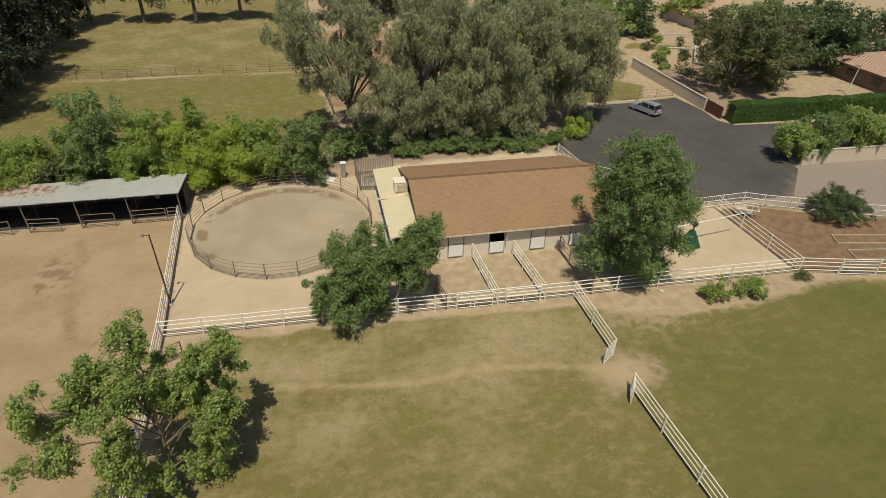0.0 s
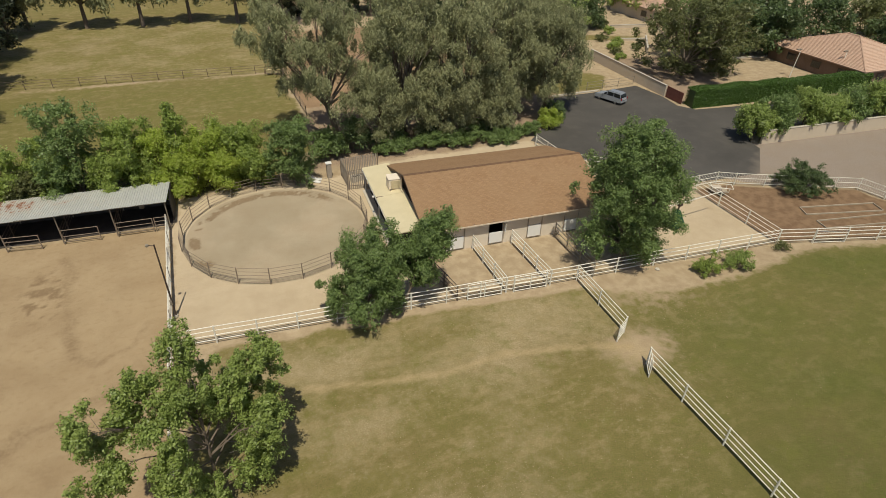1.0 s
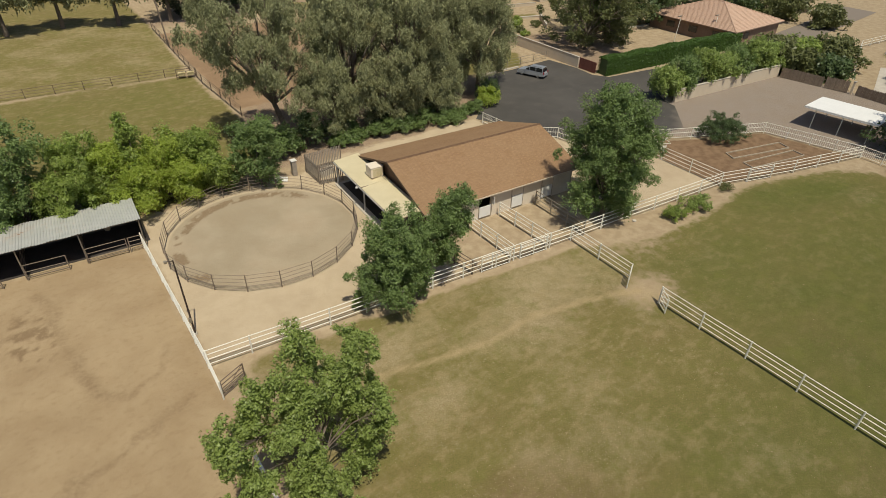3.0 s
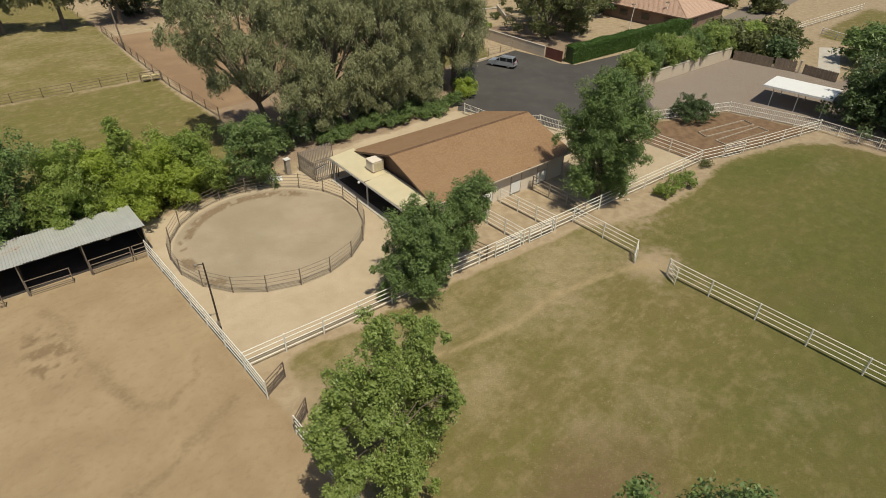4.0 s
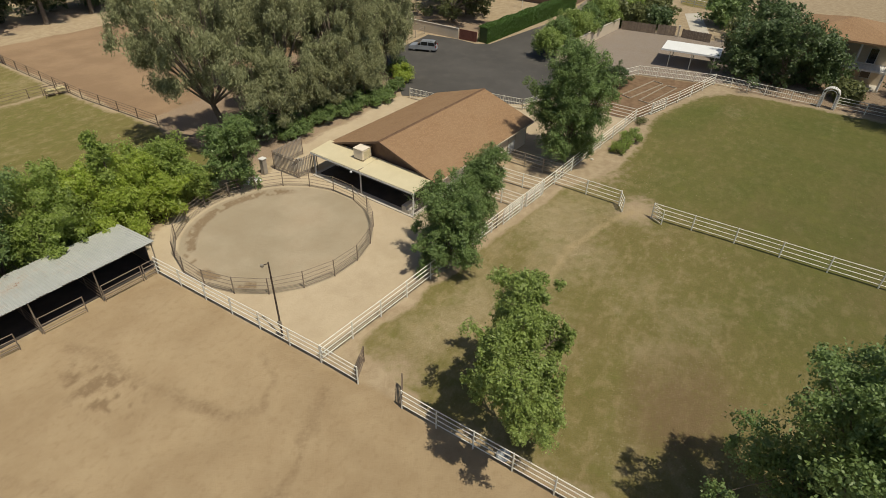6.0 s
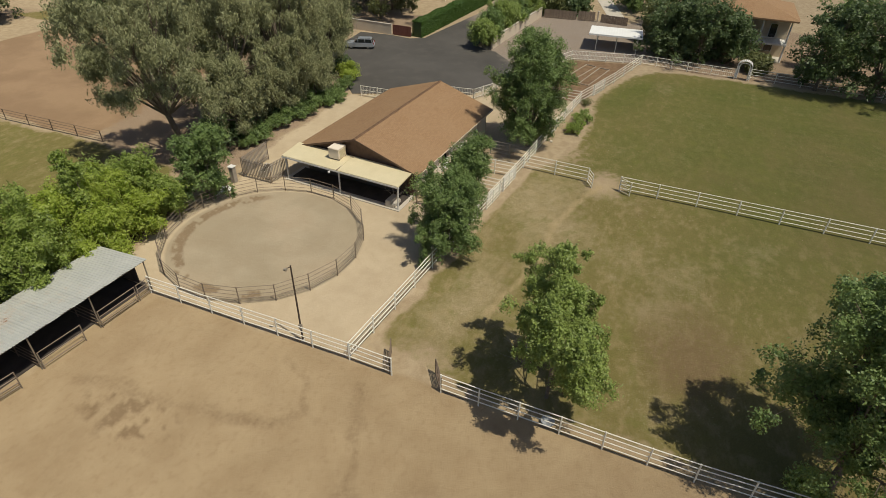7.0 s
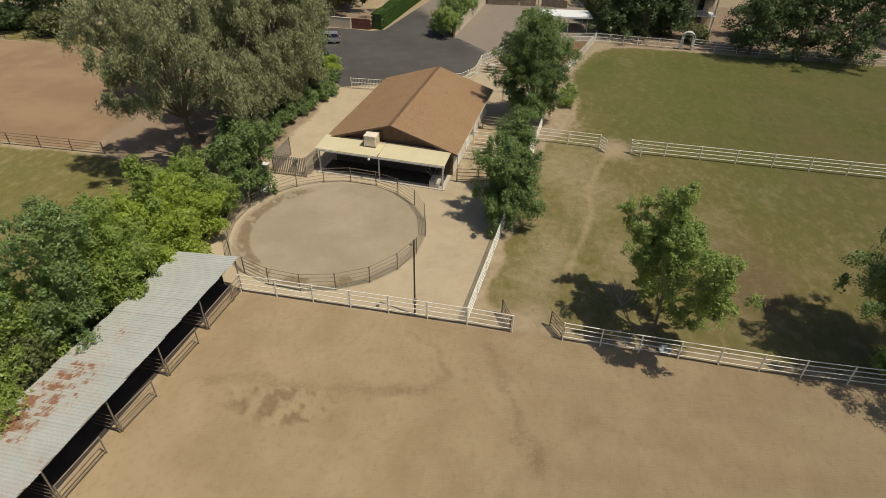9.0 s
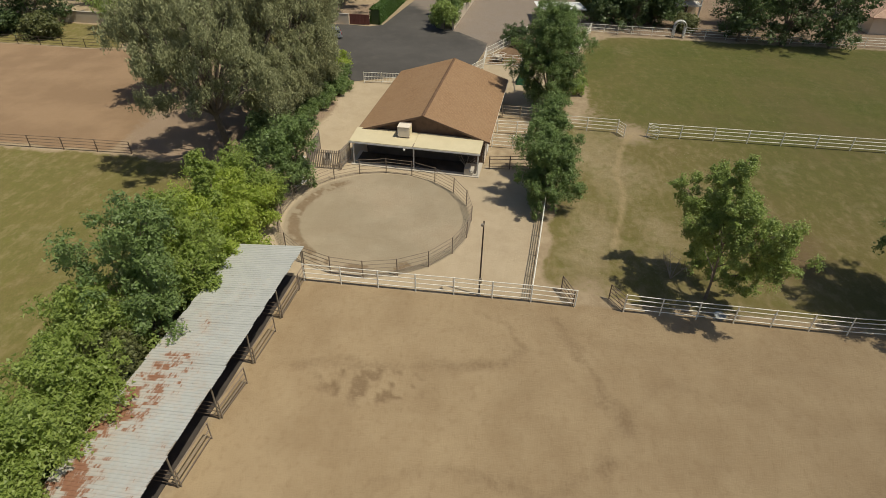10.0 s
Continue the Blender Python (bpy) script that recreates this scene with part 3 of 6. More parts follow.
    hoof = np.clip((fbm(x, y, 1.9, 51, 2) - 0.5) * 7, 0, 1)
    stain = 1.7 * hoof * blob(x, y, -20.2, 45.2, 2.4, 4.8) + 0.35 * blob(x, y, -20.0, 46.4, 2.0, 3.6)
    wob = 1.8 * (fbm(x, y, 0.5, 61, 3) - 0.5)
    for curve in ([(-19.3, 50.4), (-18.4, 48.1), (-18.3, 44.5), (-18.2, 41.1), (-17.5, 37.2), (-15.8, 35.8), (-13.6, 36.9), (-12.6, 39.0)], [(-22.0, 30.0), (-18.4, 31.3), (-16.4, 32.3), (-14.5, 32.6), (-12.6, 33.6)], [(-27, 44), (-25.5, 40), (-26.5, 35), (-24, 31)]):
        stain = np.maximum(stain, near_line(x + wob, y - wob, curve, 0.75) * (0.25 + 0.6 * fbm(x, y, 0.4, 71, 2)))
    ring = np.abs(fbm(x, y, 0.085, 21, 3) - 0.5)
    stain = stain + 0.5 * np.clip(0.62 - ring * 13, 0, 1) * inside(x, y, [(-45, 12), (-12, 12), (-12, 52), (-45, 52)], 6.0)
    edge = np.hypot(x + 1.5, y - 48.9)
    stain = stain + np.clip(1.6 - np.abs(edge - 7.35) / 0.4, 0, 1) * np.clip((y - 47.5 - 0.75 * (x + 1.5)) / 3, 0, 1) * 1.5 * np.clip((fbm(x, y, 0.9, 31, 3) - 0.45) * 14, 0, 1)
    stain = stain + 1.3 * np.clip(blob(x, y, -1.0, 14.0, 7.0, 5.0) * (0.3 + 1.1 * fbm(x, y, 0.45, 91, 3)), 0, 1) + 0.5 * blob(x, y, 27, 12, 7, 5) * fbm(x, y, 0.3, 93, 3)
    stain = stain + 0.5 * inside(x, y, [(12, -60), (58, -60), (56, 3), (30, 8), (14, 9)], 7.0) * fbm(x, y, 0.12, 97, 4)
    stain = np.clip(stain, 0, 1)
    z = 0.05 * (fbm(x, y, 0.25, 41, 3) - 0.5) * np.clip(grass + sand, 0, 1) - 0.005
    me = bpy.data.meshes.new("ground")
    me.vertices.add(nx * ny)
    me.vertices.foreach_set("co", np.stack([x, y, z], 1).astype(np.float32).ravel())
    i, j = np.meshgrid(np.arange(nx - 1), np.arange(ny - 1))
    a = (j * nx + i).ravel()
    quads = np.stack([a, a + 1, a + nx + 1, a + nx], 1).astype(np.int32)
    me.loops.add(quads.size)
    me.loops.foreach_set("vertex_index", quads.ravel())
    me.polygons.add(len(quads))
    me.polygons.foreach_set("loop_start", np.arange(0, quads.size, 4, dtype=np.int32))
    me.update(calc_edges=True)
    for name, four in (("zone_a", (grass, sand, pen, yard)), ("zone_b", (garden, gravel, litter, red)), ("zone_c", (dry, path, lush, stain))):
        layer = me.attributes.new(name, "FLOAT_COLOR", "POINT")
        layer.data.foreach_set("color", np.stack(four, 1).astype(np.float32).ravel())
    me.materials.append(GROUND)
    ob = new("ground", me)
    return tagged(ob, "sandy ground with dry olive pasture turf and bare paths", "ground", kind="structure")


build_ground()

road_outline = [(31.8, 59.4), (33.4, 56.2), (38.5, 44.6), (40.6, 43.6), (47.0, 42.7), (52.6, 42.3), (58.2, 47.6), (58.6, 49.4), (60, 51.5), (84, 52.5), (112, 54.5), (150, 58), (150, 65), (112, 61), (84, 58.0), (60.2, 61.2), (58.8, 63.4), (59.3, 67.2), (58.6, 72.8), (49.5, 72.2), (43.2, 72.4), (40.2, 68.5), (37.4, 64.4)]
road = new("road", mesh_of(prism(road_outline, -0.05, 0.035), "road", ASPHALT))
tagged(road, "dark grey worn asphalt driveway court", "road", kind="structure")


# ---- barn ----
BARN = pose(19.55, 46.0, 0, 0, 0, -4.0)


def wall_with_openings(x0, x1, y0, y1, h, holes, bm=None):
    """A wall along x with real openings: holes are (x0, x1, z0, z1)."""
    bm = bm or bmesh.new()
    x = x0
    for a, b, lo, hi in sorted(holes):
        box(x, y0, 0, a, y1, h, bm=bm)
        if lo > 0:
            box(a, y0, 0, b, y1, lo, bm=bm)
        if hi < h:
            box(a, y0, hi, b, y1, h, bm=bm)
        x = b
    box(x, y0, 0, x1, y1, h, bm=bm)
    return bm


def roof_slope(x0, x1, y0, z0, y1, z1, t):
    """A sloping slab from the eave (y0, z0) to the ridge (y1, z1)."""
    bm = bmesh.new()
    v = [bm.verts.new(c) for c in ((x0, y0, z0), (x1, y0, z0), (x1, y1, z1), (x0, y1, z1), (x0, y0, z0 - t), (x1, y0, z0 - t), (x1, y1, z1 - t), (x0, y1, z1 - t))]
    for f in ((0, 1, 2, 3), (7, 6, 5, 4), (4, 5, 1, 0), (5, 6, 2, 1), (6, 7, 3, 2), (7, 4, 0, 3)):
        bm.faces.new([v[i] for i in f])
    return bm


def build_barn():
    L, W, EZ, RZ = 9.3, 6.95, 2.72, 4.92
    root = thing("barn", "low stable barn, brown shingled gable roof over tan stucco walls", "barn", BARN)
    fx = 8.7
    fy = -6.4
    wall_h = 2.75
    doors = [(-6.8, -5.4), (-3.0, -1.6), (0.9, 2.3), (4.7, 6.1)]
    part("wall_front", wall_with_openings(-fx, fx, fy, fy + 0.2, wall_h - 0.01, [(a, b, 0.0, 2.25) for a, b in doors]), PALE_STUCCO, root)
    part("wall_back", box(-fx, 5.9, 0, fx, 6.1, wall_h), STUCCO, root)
    for sx in (-1, 1):
        bm = bmesh.new()
        pts = [(fy, 0), (6.1, 0), (6.1, wall_h), (0, RZ - 0.22), (fy, wall_h - 0.01)]
        a = [bm.verts.new((sx * fx, y, z)) for y, z in pts]
        b = [bm.verts.new((sx * (fx - 0.2), y, z)) for y, z in pts]
        bm.faces.new(a), bm.faces.new(b[::-1])
        for i in range(5):
            bm.faces.new((a[i], b[i], b[(i + 1) % 5], a[(i + 1) % 5]))
        bmesh.ops.recalc_face_normals(bm, faces=bm.faces)
        part("gable_wall", bm, BROWN_TRIM if sx < 0 else STUCCO, root, "dark brown gable end" if sx < 0 else "tan stucco gable end")
    part("roof_slope", roof_slope(-L, L, -W, EZ, 0, RZ, 0.14), SHINGLE, root, "brown shingled roof slope")
    part("roof_slope", roof_slope(-L, L, W, EZ, 0, RZ, 0.14), SHINGLE, root, "brown shingled roof slope")
    cap = bmesh.new()
    ridge = [(-0.17, RZ - 0.035), (0, RZ + 0.035), (0.17, RZ - 0.035), (0.17, RZ - 0.06), (-0.17, RZ - 0.06)]
    k = 46
    for i in range(k):
        x0, x1 = -L + 2 * L * i / k, -L + 2 * L * (i + 1) / k - 0.012
        lift = 0.012 * (i % 2)
        a = [cap.verts.new((x0, y, z + lift)) for y, z in ridge]
        b = [cap.verts.new((x1, y, z + lift)) for y, z in ridge]
        cap.faces.new(a[::-1]), cap.faces.new(b)
        for q in range(5):
            cap.faces.new((a[q], a[(q + 1) % 5], b[(q + 1) % 5], b[q]))
    bmesh.ops.recalc_face_normals(cap, faces=cap.faces)
    part("ridge_cap", cap, plain("ridge_shingle", (0.13, 0.075, 0.045), (0.21, 0.125, 0.075), 2.0, 30.0, 0.95), root, "overlapping ridge shingles")
    part("fascia_board", box(-L, -W - 0.03, EZ - 0.13, L, -W + 0.02, EZ + 0.0), FASCIA, root, "cream front fascia board")
    part("fascia_board", box(-L, W - 0.02, EZ - 0.17, L, W + 0.03, EZ), BROWN_TRIM, root, "brown back fascia board")
    for sx in (-1, 1):
        for sy in (-1, 1):
            part("barge_board", roof_slope(sx * L - 0.03, sx * L + 0.03, sy * W, EZ - 0.01, 0, RZ - 0.01, 0.2), BROWN_TRIM, root, "brown barge board")
    for i, (a, b) in enumerate(doors):
        d = part("stall_door", box(a + 0.05, fy - 0.05, 0.08, b - 0.05, fy + 0.02, 1.42 if i != 1 else 1.3, 0.01), DOOR_WHITE, root, "white lower half door")
        part("door_frame", box(0, -0.03, 0, b - a - 0.1, 0, 0.09), GREY_PIPE, d, m=Matrix.Translation((a + 0.05, fy - 0.052, 0.1)))
        if i != 1:
            part("upper_shutter", box(a + 0.05, fy - 0.02, 1.46, b - 0.05, fy + 0.05, 2.22), PALE_STUCCO, root, "closed upper shutter")
        for xx in (a - 0.04, b + 0.04):
            part("door_jamb", box(xx - 0.025, fy - 0.035, 0, xx + 0.025, fy - 0.003, 2.3), STUCCO, root)
    part("shutter_open", box(-1.58, fy - 0.45, 1.45, -1.52, fy - 0.03, 2.2), WHITE_BOARD, root, "upper shutter swung open")
    # dark sheet added for the shade behind the stall doors
    part("stall_floor", box(-fx + 0.2, fy + 0.2, 0.0, fx - 0.2, 5.9, 0.06), SHADE_FLOOR, root, "dark floor sheet painting the shade inside the stalls")
    # eave brackets
    for i in range(10):
        x = -8.4 + i * 16.8 / 9
        part("rafter_tail", box(x - 0.05, -W + 0.05, EZ - 0.14, x + 0.05, fy + 0.02, EZ + 0.05), BROWN_TRIM, root)
    return root


build_barn()


def build_porch():
    root = thing("porch", "flat cream-coated porch roof on white posts beside barn", "porch", BARN)
    # two deck sheets with a seam, falling slightly outwards
    for y0, y1 in ((-6.3, 0.42), (0.45, 7.0)):
        bm = bmesh.new()
        c = [(-11.85, y0, 2.66), (-9.0, y0, 2.9), (-9.0, y1, 2.9), (-11.85, y1, 2.66)]
        up = [bm.verts.new(q) for q in c]
        lo = [bm.verts.new((q[0], q[1], q[2] - 0.09)) for q in c]
        bm.faces.new(up), bm.faces.new(lo[::-1])
        for i in range(4):
            bm.faces.new((lo[i], lo[(i + 1) % 4], up[(i + 1) % 4], up[i]))
        bmesh.ops.recalc_face_normals(bm, faces=bm.faces)
        part("roof_deck", bm, CREAM_DECK, root)
    part("seam_strip", box(-11.86, 0.39, 2.64, -10.2, 0.48, 2.72), OLD_WOOD, root)
    part("front_beam", box(-11.88, -6.32, 2.42, -11.74, 7.02, 2.575), WHITE_BOARD, root, "cream front beam")
    for y in (-6.1, 0.4, 6.7):
        part("porch_post", box(-11.68, y - 0.06, 0, -11.56, y + 0.06, 2.44, 0.008), WHITE_BOARD, root, "white porch post")
        part("rafter", box(-11.7, y - 0.05, 2.44, -8.9, y + 0.05, 2.6), BROWN_TRIM, root)
    part("porch_slab", box(-11.9, -6.3, 0, -8.72, 7.0, 0.07), CONCRETE, root, "pale concrete slab")
    # dark sheet and dark wall paint the shade under the porch roof
    part("floor_mat", box(-11.2, -5.9, 0.074, -9.0, 6.6, 0.1), SHADE_FLOOR, root, "dark floor sheet painting the shade under the porch")
    part("back_wall", box(-8.98, -5.5, 0.07, -8.75, 6.1, 2.75), SHADE_WALL, root, "boarded wall darkened for the shade under porch")
    lamp = thing("porch_lamp", "white round bulb lamp under porch beam", "lamp", BARN @ Matrix.Translation((-11.95, 1.3, 2.3)))
    bm = bmesh.new()
    bmesh.ops.create_uvsphere(bm, u_segments=12, v_segments=8, radius=0.13)
    part("globe", bm, WHITE_BOARD, lamp, "white globe")
    part("stem", rod((0, 0, 0.1), (0.1, 0, 0.25), 0.03), GREY_PIPE, lamp)
    ramp = thing("mounting_block", "pale concrete mounting block at porch corner", "block", BARN @ Matrix.Translation((-11.0, -5.2, 0.07)))
    part("step", box(-0.7, -0.45, 0, 0.7, 0.45, 0.35, 0.02), CONCRETE, ramp)
    part("step", box(-0.7, -0.1, 0.35, 0.7, 0.45, 0.68, 0.02), CONCRETE, ramp)


build_porch()


def build_cooler():
    root = thing("evaporative_cooler", "boxy cream evaporative cooler on porch roof", "cooler", BARN @ Matrix.Translation((-9.75, 1.75, 2.79)))
    part("cabinet", box(-0.65, -0.6, 0.12, 0.65, 0.6, 1.12, 0.03), COOLER_CREAM, root, "cream metal cabinet")
    part("lid", box(-0.69, -0.64, 1.122, 0.69, 0.64, 1.19, 0.03), COOLER_CREAM, root, "overhanging pale lid")
    for side in range(3):
        a = pose(0, 0, 0, 0, 0, 90 * side)
        for i in range(7):
            z = 0.26 + i * 0.11
            bm = box(-0.48, -0.635 if side != 1 else -0.685, z, 0.48, -0.604 if side != 1 else -0.654, z + 0.07)
            part("louvre", bm, CREAM_DECK, root, m=a)
    for x in (-0.5, 0.5):
        part("skid", box(x - 0.05, -0.6, -0.06, x + 0.05, 0.6, 0.12), OLD_WOOD, root)
    part("water_pipe", rod((0.3, -0.68, 0.3), (0.5, -1.6, 0.09), 0.02), GREY_PIPE, root)


build_cooler()


# ---- long open shed ----
SHED = pose(-10.5, 52.65, 0, 0, 0, -3.5)
BAYS = [0.2, 4.72, 9.1, 13.5, 17.95, 22.4, 26.8, 31.2]


def build_shed():
    L = 31.6
    root = thing("shed", "long open-fronted shelter with galvanised, partly rusted sheet roof", "shed", SHED)
    yf, yb, zf, zb = -0.25, 5.0, 3.0, 2.45
    # one ribbed sheet, repeated
    w, ribs = 0.86, 4
    prof = []
    for i in range(ribs):
        a = w * i / ribs
        prof += [(a, 0.0), (a + 0.1, 0.0), (a + 0.13, 0.035), (a + 0.185, 0.035)]
    prof.append((w + 0.01, 0.0))
    bm = slab([[(-x, y, z + h) for x, h in prof] for y, z in ((yf, zf), (yb, zb))], 0.008)
    sheet = mesh_of(bm, "roof_sheet", TIN)
    for i in range(int(L / w) + 1):
        piece("roof_sheet", sheet, root, Matrix.Translation((-i * w, rng.uniform(-0.06, 0.06), 0.012 * (i % 2))))
    # frame
    for b in BAYS:
        piece("post", POSTS[GREY_PIPE.name], root, stick((-b, 0.02, -0.05), (-b, -0.02, 2.92), 0.05))
        piece("post", POSTS[GREY_PIPE.name], root, stick((-b, 4.8, -0.05), (-b, 4.8, 2.4), 0.055))
        piece("rafter", RAILS[GREY_PIPE.name], root, stick((-b, yf + 0.1, 2.92), (-b, yb - 0.05, 2.37), 0.045))
    for y, z in ((yf + 0.1, 2.925), (2.2, 2.65), (yb - 0.1, 2.39)):
        piece("purlin", RAILS[GREY_PIPE.name], root, stick((0.0, y, z), (-L, y, z), 0.04))
    # wall colour holds the shade of the open shed
    part("back_wall", box(-L, 4.85, 0, 0.0, 4.93, 2.36), SHADE_WALL, root, "boarded back wall darkened for the shade inside")
    part("end_wall", box(-0.02, 1.6, 0, 0.04, 4.84, 2.4), SHADE_WALL, root, "boarded end wall darkened for the shade inside")
    for b in BAYS[1:-1]:
        # pipe divider from each front post to the back wall
        for z in (0.3, 0.68, 1.06, 1.42):
            piece("divider_rail", RAILS[RUST_PIPE.name], root, stick((-b, -0.1, z), (-b, 4.8, z), 0.026))
        piece("divider_post", POSTS[RUST_PIPE.name], root, stick((-b, 2.4, -0.03), (-b, 2.4, 1.5), 0.04))
    # dark sheet, set back from the front, paints the shade on the floor
    part("floor_mat", box(-L, 0.75, -0.02, -0.1, 4.8, 0.04), SHADE_FLOOR, root, "dark floor sheet painting the shade inside the shed")
    part("bucket", rod((-2.6, 2.4, 1.3), (-2.6, 2.4, 1.7), 0.22, 0.27, 12), GREY_PIPE, root, "hanging grey feed bucket")


def stall_panel(x0, x1, rails, label, swing=0.0):
    """A pipe panel along the shed front, from the post at x0 to its free end."""
    root = thing("stall_panel", label, "panel", SHED @ Matrix.Translation((-x0, -0.1, 0)) @ pose(0, 0, 0, 0, 0, swing), "shed panels")
    d = x0 - x1
    for x in (0.08, d):
        piece("stile", POSTS[PEN_PIPE.name], root, stick((x, 0, 0.0), (x, 0, 1.45), 0.04))
    for z in rails:
        piece("bar", RAILS[PEN_PIPE.name], root, stick((0.08, 0, z), (d, 0, z), 0.034))


build_shed()
for i, (a, b) in enumerate(zip(BAYS, BAYS[1:])):
    if i == 0:
        stall_panel(b, 1.6, (0.28, 0.5, 0.95, 1.43), "long tan pipe panel across a shed bay")
        stall_panel(1.5, 0.3, (0.28, 0.66, 1.04, 1.43), "short tan pipe panel beside the arena corner")
    elif i % 2:
        stall_panel(b, a + 1.35, (0.26, 0.8, 1.43), "tan pipe panel across a shed bay, gap beside it", -2.0)
    else:
        stall_panel(b, a + 1.6, (0.26, 0.55, 1.0, 1.43), "tan four-bar pipe panel across a shed bay", -5.0)


# ---- fences ----
fence("pasture_fence", "white pipe rail fence between yard and pasture", [(-10.9, 35.4), (20.8, 32.3)], WHITE_PIPE, spacing=2.85, group="white rail fences")
fence("pasture_fence", "white pipe rail fence beside the walker yard", [(20.8, 32.3), (28.4, 31.7), (41.9, 30.45)], WHITE_PIPE, spacing=3.3, group="white rail fences", first=False)
fence("pasture_fence", "white pipe rail fence along the garden plot", [(41.9, 30.45), (45.3, 29.4), (51.7, 27.5), (62.3, 24.9)], WHITE_PIPE, group="white rail fences", first=False)
fence("pasture_fence", "white pipe rail fence beyond the garden arch", [(62.3, 9.1), (61.4, -8.0), (61.8, -24.0)], WHITE_PIPE, group="white rail fences")
fence("arena_fence", "white pipe rail fence of the sand arena", [(-10.9, 52.6), (-10.95, 35.4), (-11.05, 32.2)], WHITE_PIPE, spacing=2.85, rr=0.036, rp=0.055, group="white rail fences")
fence("arena_fence", "white pipe rail fence of the arena beside the pasture", [(-11.1, 28.7), (-11.4, 13.4), (-11.0, 2.0), (-11.0, -30.0)], WHITE_PIPE, spacing=2.75, rr=0.034, rp=0.05, group="white rail fences")
fence("cross_fence", "short white rail fence running into the pasture", [(20.8, 32.3), (20.5, 25.4)], WHITE_PIPE, group="white rail fences", first=False)
fence("cross_fence", "long white rail fence across the pasture", [(20.0, 22.1), (19.8, 0.0), (19.3, -34.0)], WHITE_PIPE, group="white rail fences")
leaf_gate("pasture_gate", "narrow white gate leaf folded back on cross fence", (20.5, 25.4), (19.4, 24.75), WHITE_PIPE, 1.5, 5, False)
leaf_gate("pasture_gate", "narrow white gate leaf with brace at pasture gap", (20.0, 22.1), (19.3, 21.0), WHITE_PIPE, 1.5, 5, False)
leaf_gate("arena_gate", "brown pipe gate leaf swung open by arena", (-11.0, 32.35), (-9.3, 33.1), RUST_PIPE, 1.4)
leaf_gate("arena_gate", "brown pipe gate leaf folded beside arena fence", (-11.1, 28.7), (-9.8, 29.6), RUST_PIPE, 1.4)

# stall runs in front of the barn
for (xa, ya), (xb, yb) in (((14.45, 39.6), (14.35, 32.9)), ((18.2, 39.2), (18.3, 32.5)), ((22.6, 38.8), (22.4, 32.2))):
    fence("run_fence", "white pipe fence between stall runs", [(xa, ya), (xb, yb)], WHITE_PIPE if xa < 22 else GREY_PIPE, 1.6, (0.35, 0.78, 1.2, 1.57), 2.3, group="stall run fences")
fence("run_fence", "brown pipe fence beside porch and run", [(9.3, 39.6), (10.2, 33.4)], RUST_PIPE, 1.5, (0.3, 0.7, 1.1, 1.47), 2.4, group="stall run fences")
for a, b in (((11.0, 33.27), (13.9, 32.98)), ((15.0, 32.87), (17.9, 32.58))):
    leaf_gate("run_gate", "white tube gate in front of stall run", (a[0], a[1] - 0.12), (b[0], b[1] - 0.12), WHITE_PIPE, 1.5, 5, False, "run gates", 3)

# round pen
ring = [(-1.5 + 8.45 * math.cos(2 * math.pi * (i + 0.3) / 20), 49.05 + 8.45 * math.sin(2 * math.pi * (i + 0.3) / 20)) for i in range(20)]
fence("round_pen", "round training pen of brown pipe panels on sand", ring, PEN_PIPE, 1.62, (0.16, 0.5, 0.85, 1.2, 1.55), 3.2, 0.045, 0.022, True, "pen", jitter=0.02)


THIN_BAR = unit_rod("upright_bar", WHITE_PIPE, 4)


def picket_run(name, label, pts, group):
    """White rails on posts with close upright bars."""
    o = Vector((*pts[0], 0))
    root = thing(name, label, "fence", Matrix.Translation(o), group)
    for (x0, y0), (x1, y1) in zip(pts, pts[1:]):
        n = max(1, round(math.hypot(x1 - x0, y1 - y0) / 2.4))
        for i in range(n):
            a = Vector((x0 + (x1 - x0) * i / n, y0 + (y1 - y0) * i / n, 0)) - o
            b = Vector((x0 + (x1 - x0) * (i + 1) / n, y0 + (y1 - y0) * (i + 1) / n, 0)) - o
            piece("post", POSTS[WHITE_PIPE.name], root, stick(a, a + Vector((0, 0, 1.5)), 0.055))
            for z in (0.25, 0.85, 1.42):
                piece("rail", RAILS[WHITE_PIPE.name], root, stick(a + Vector((0, 0, z)), b + Vector((0, 0, z)), 0.034))
            for k in range(1, 12):
                p = a.lerp(b, k / 12)
                piece("upright_bar", THIN_BAR, root, stick(p + Vector((0, 0, 0.25)), p + Vector((0, 0, 1.42)), 0.014))
    piece("post", POSTS[WHITE_PIPE.name], root, stick(Vector((*pts[-1], 0)) - o, Vector((*pts[-1], 1.5)) - o, 0.055))
    return root


picket_run("drive_fence", "white rail fence with close bars beside asphalt", [(31.6, 57.9), (31.9, 53.0), (33.4, 51.2), (36.2, 49.0), (36.9, 43.8)], "drive fences")
picket_run("drive_fence", "white rail fence with close bars behind walker yard", [(36.9, 43.8), (40.2, 42.2), (45.6, 42.1), (47.3, 41.1), (50.3, 39.7), (59.7, 35.4), (62.4, 25.0)], "drive fences")
picket_run("drive_fence", "white rail fence with close bars along pasture edge", [(62.4, 24.9), (62.0, 18.0), (61.9, 14.6), (61.7, 11.3)], "drive fences")
fence("garden_fence", "white rail fence between walker yard and garden plot", [(42.1, 41.8), (41.9, 30.45)], WHITE_PIPE, group="white rail fences", first=False, last=False)
leaf_gate("garden_gate", "closed white tube gate in the garden fence", (45.3, 29.28), (48.4, 28.36), WHITE_PIPE, 1.45, 5, False)

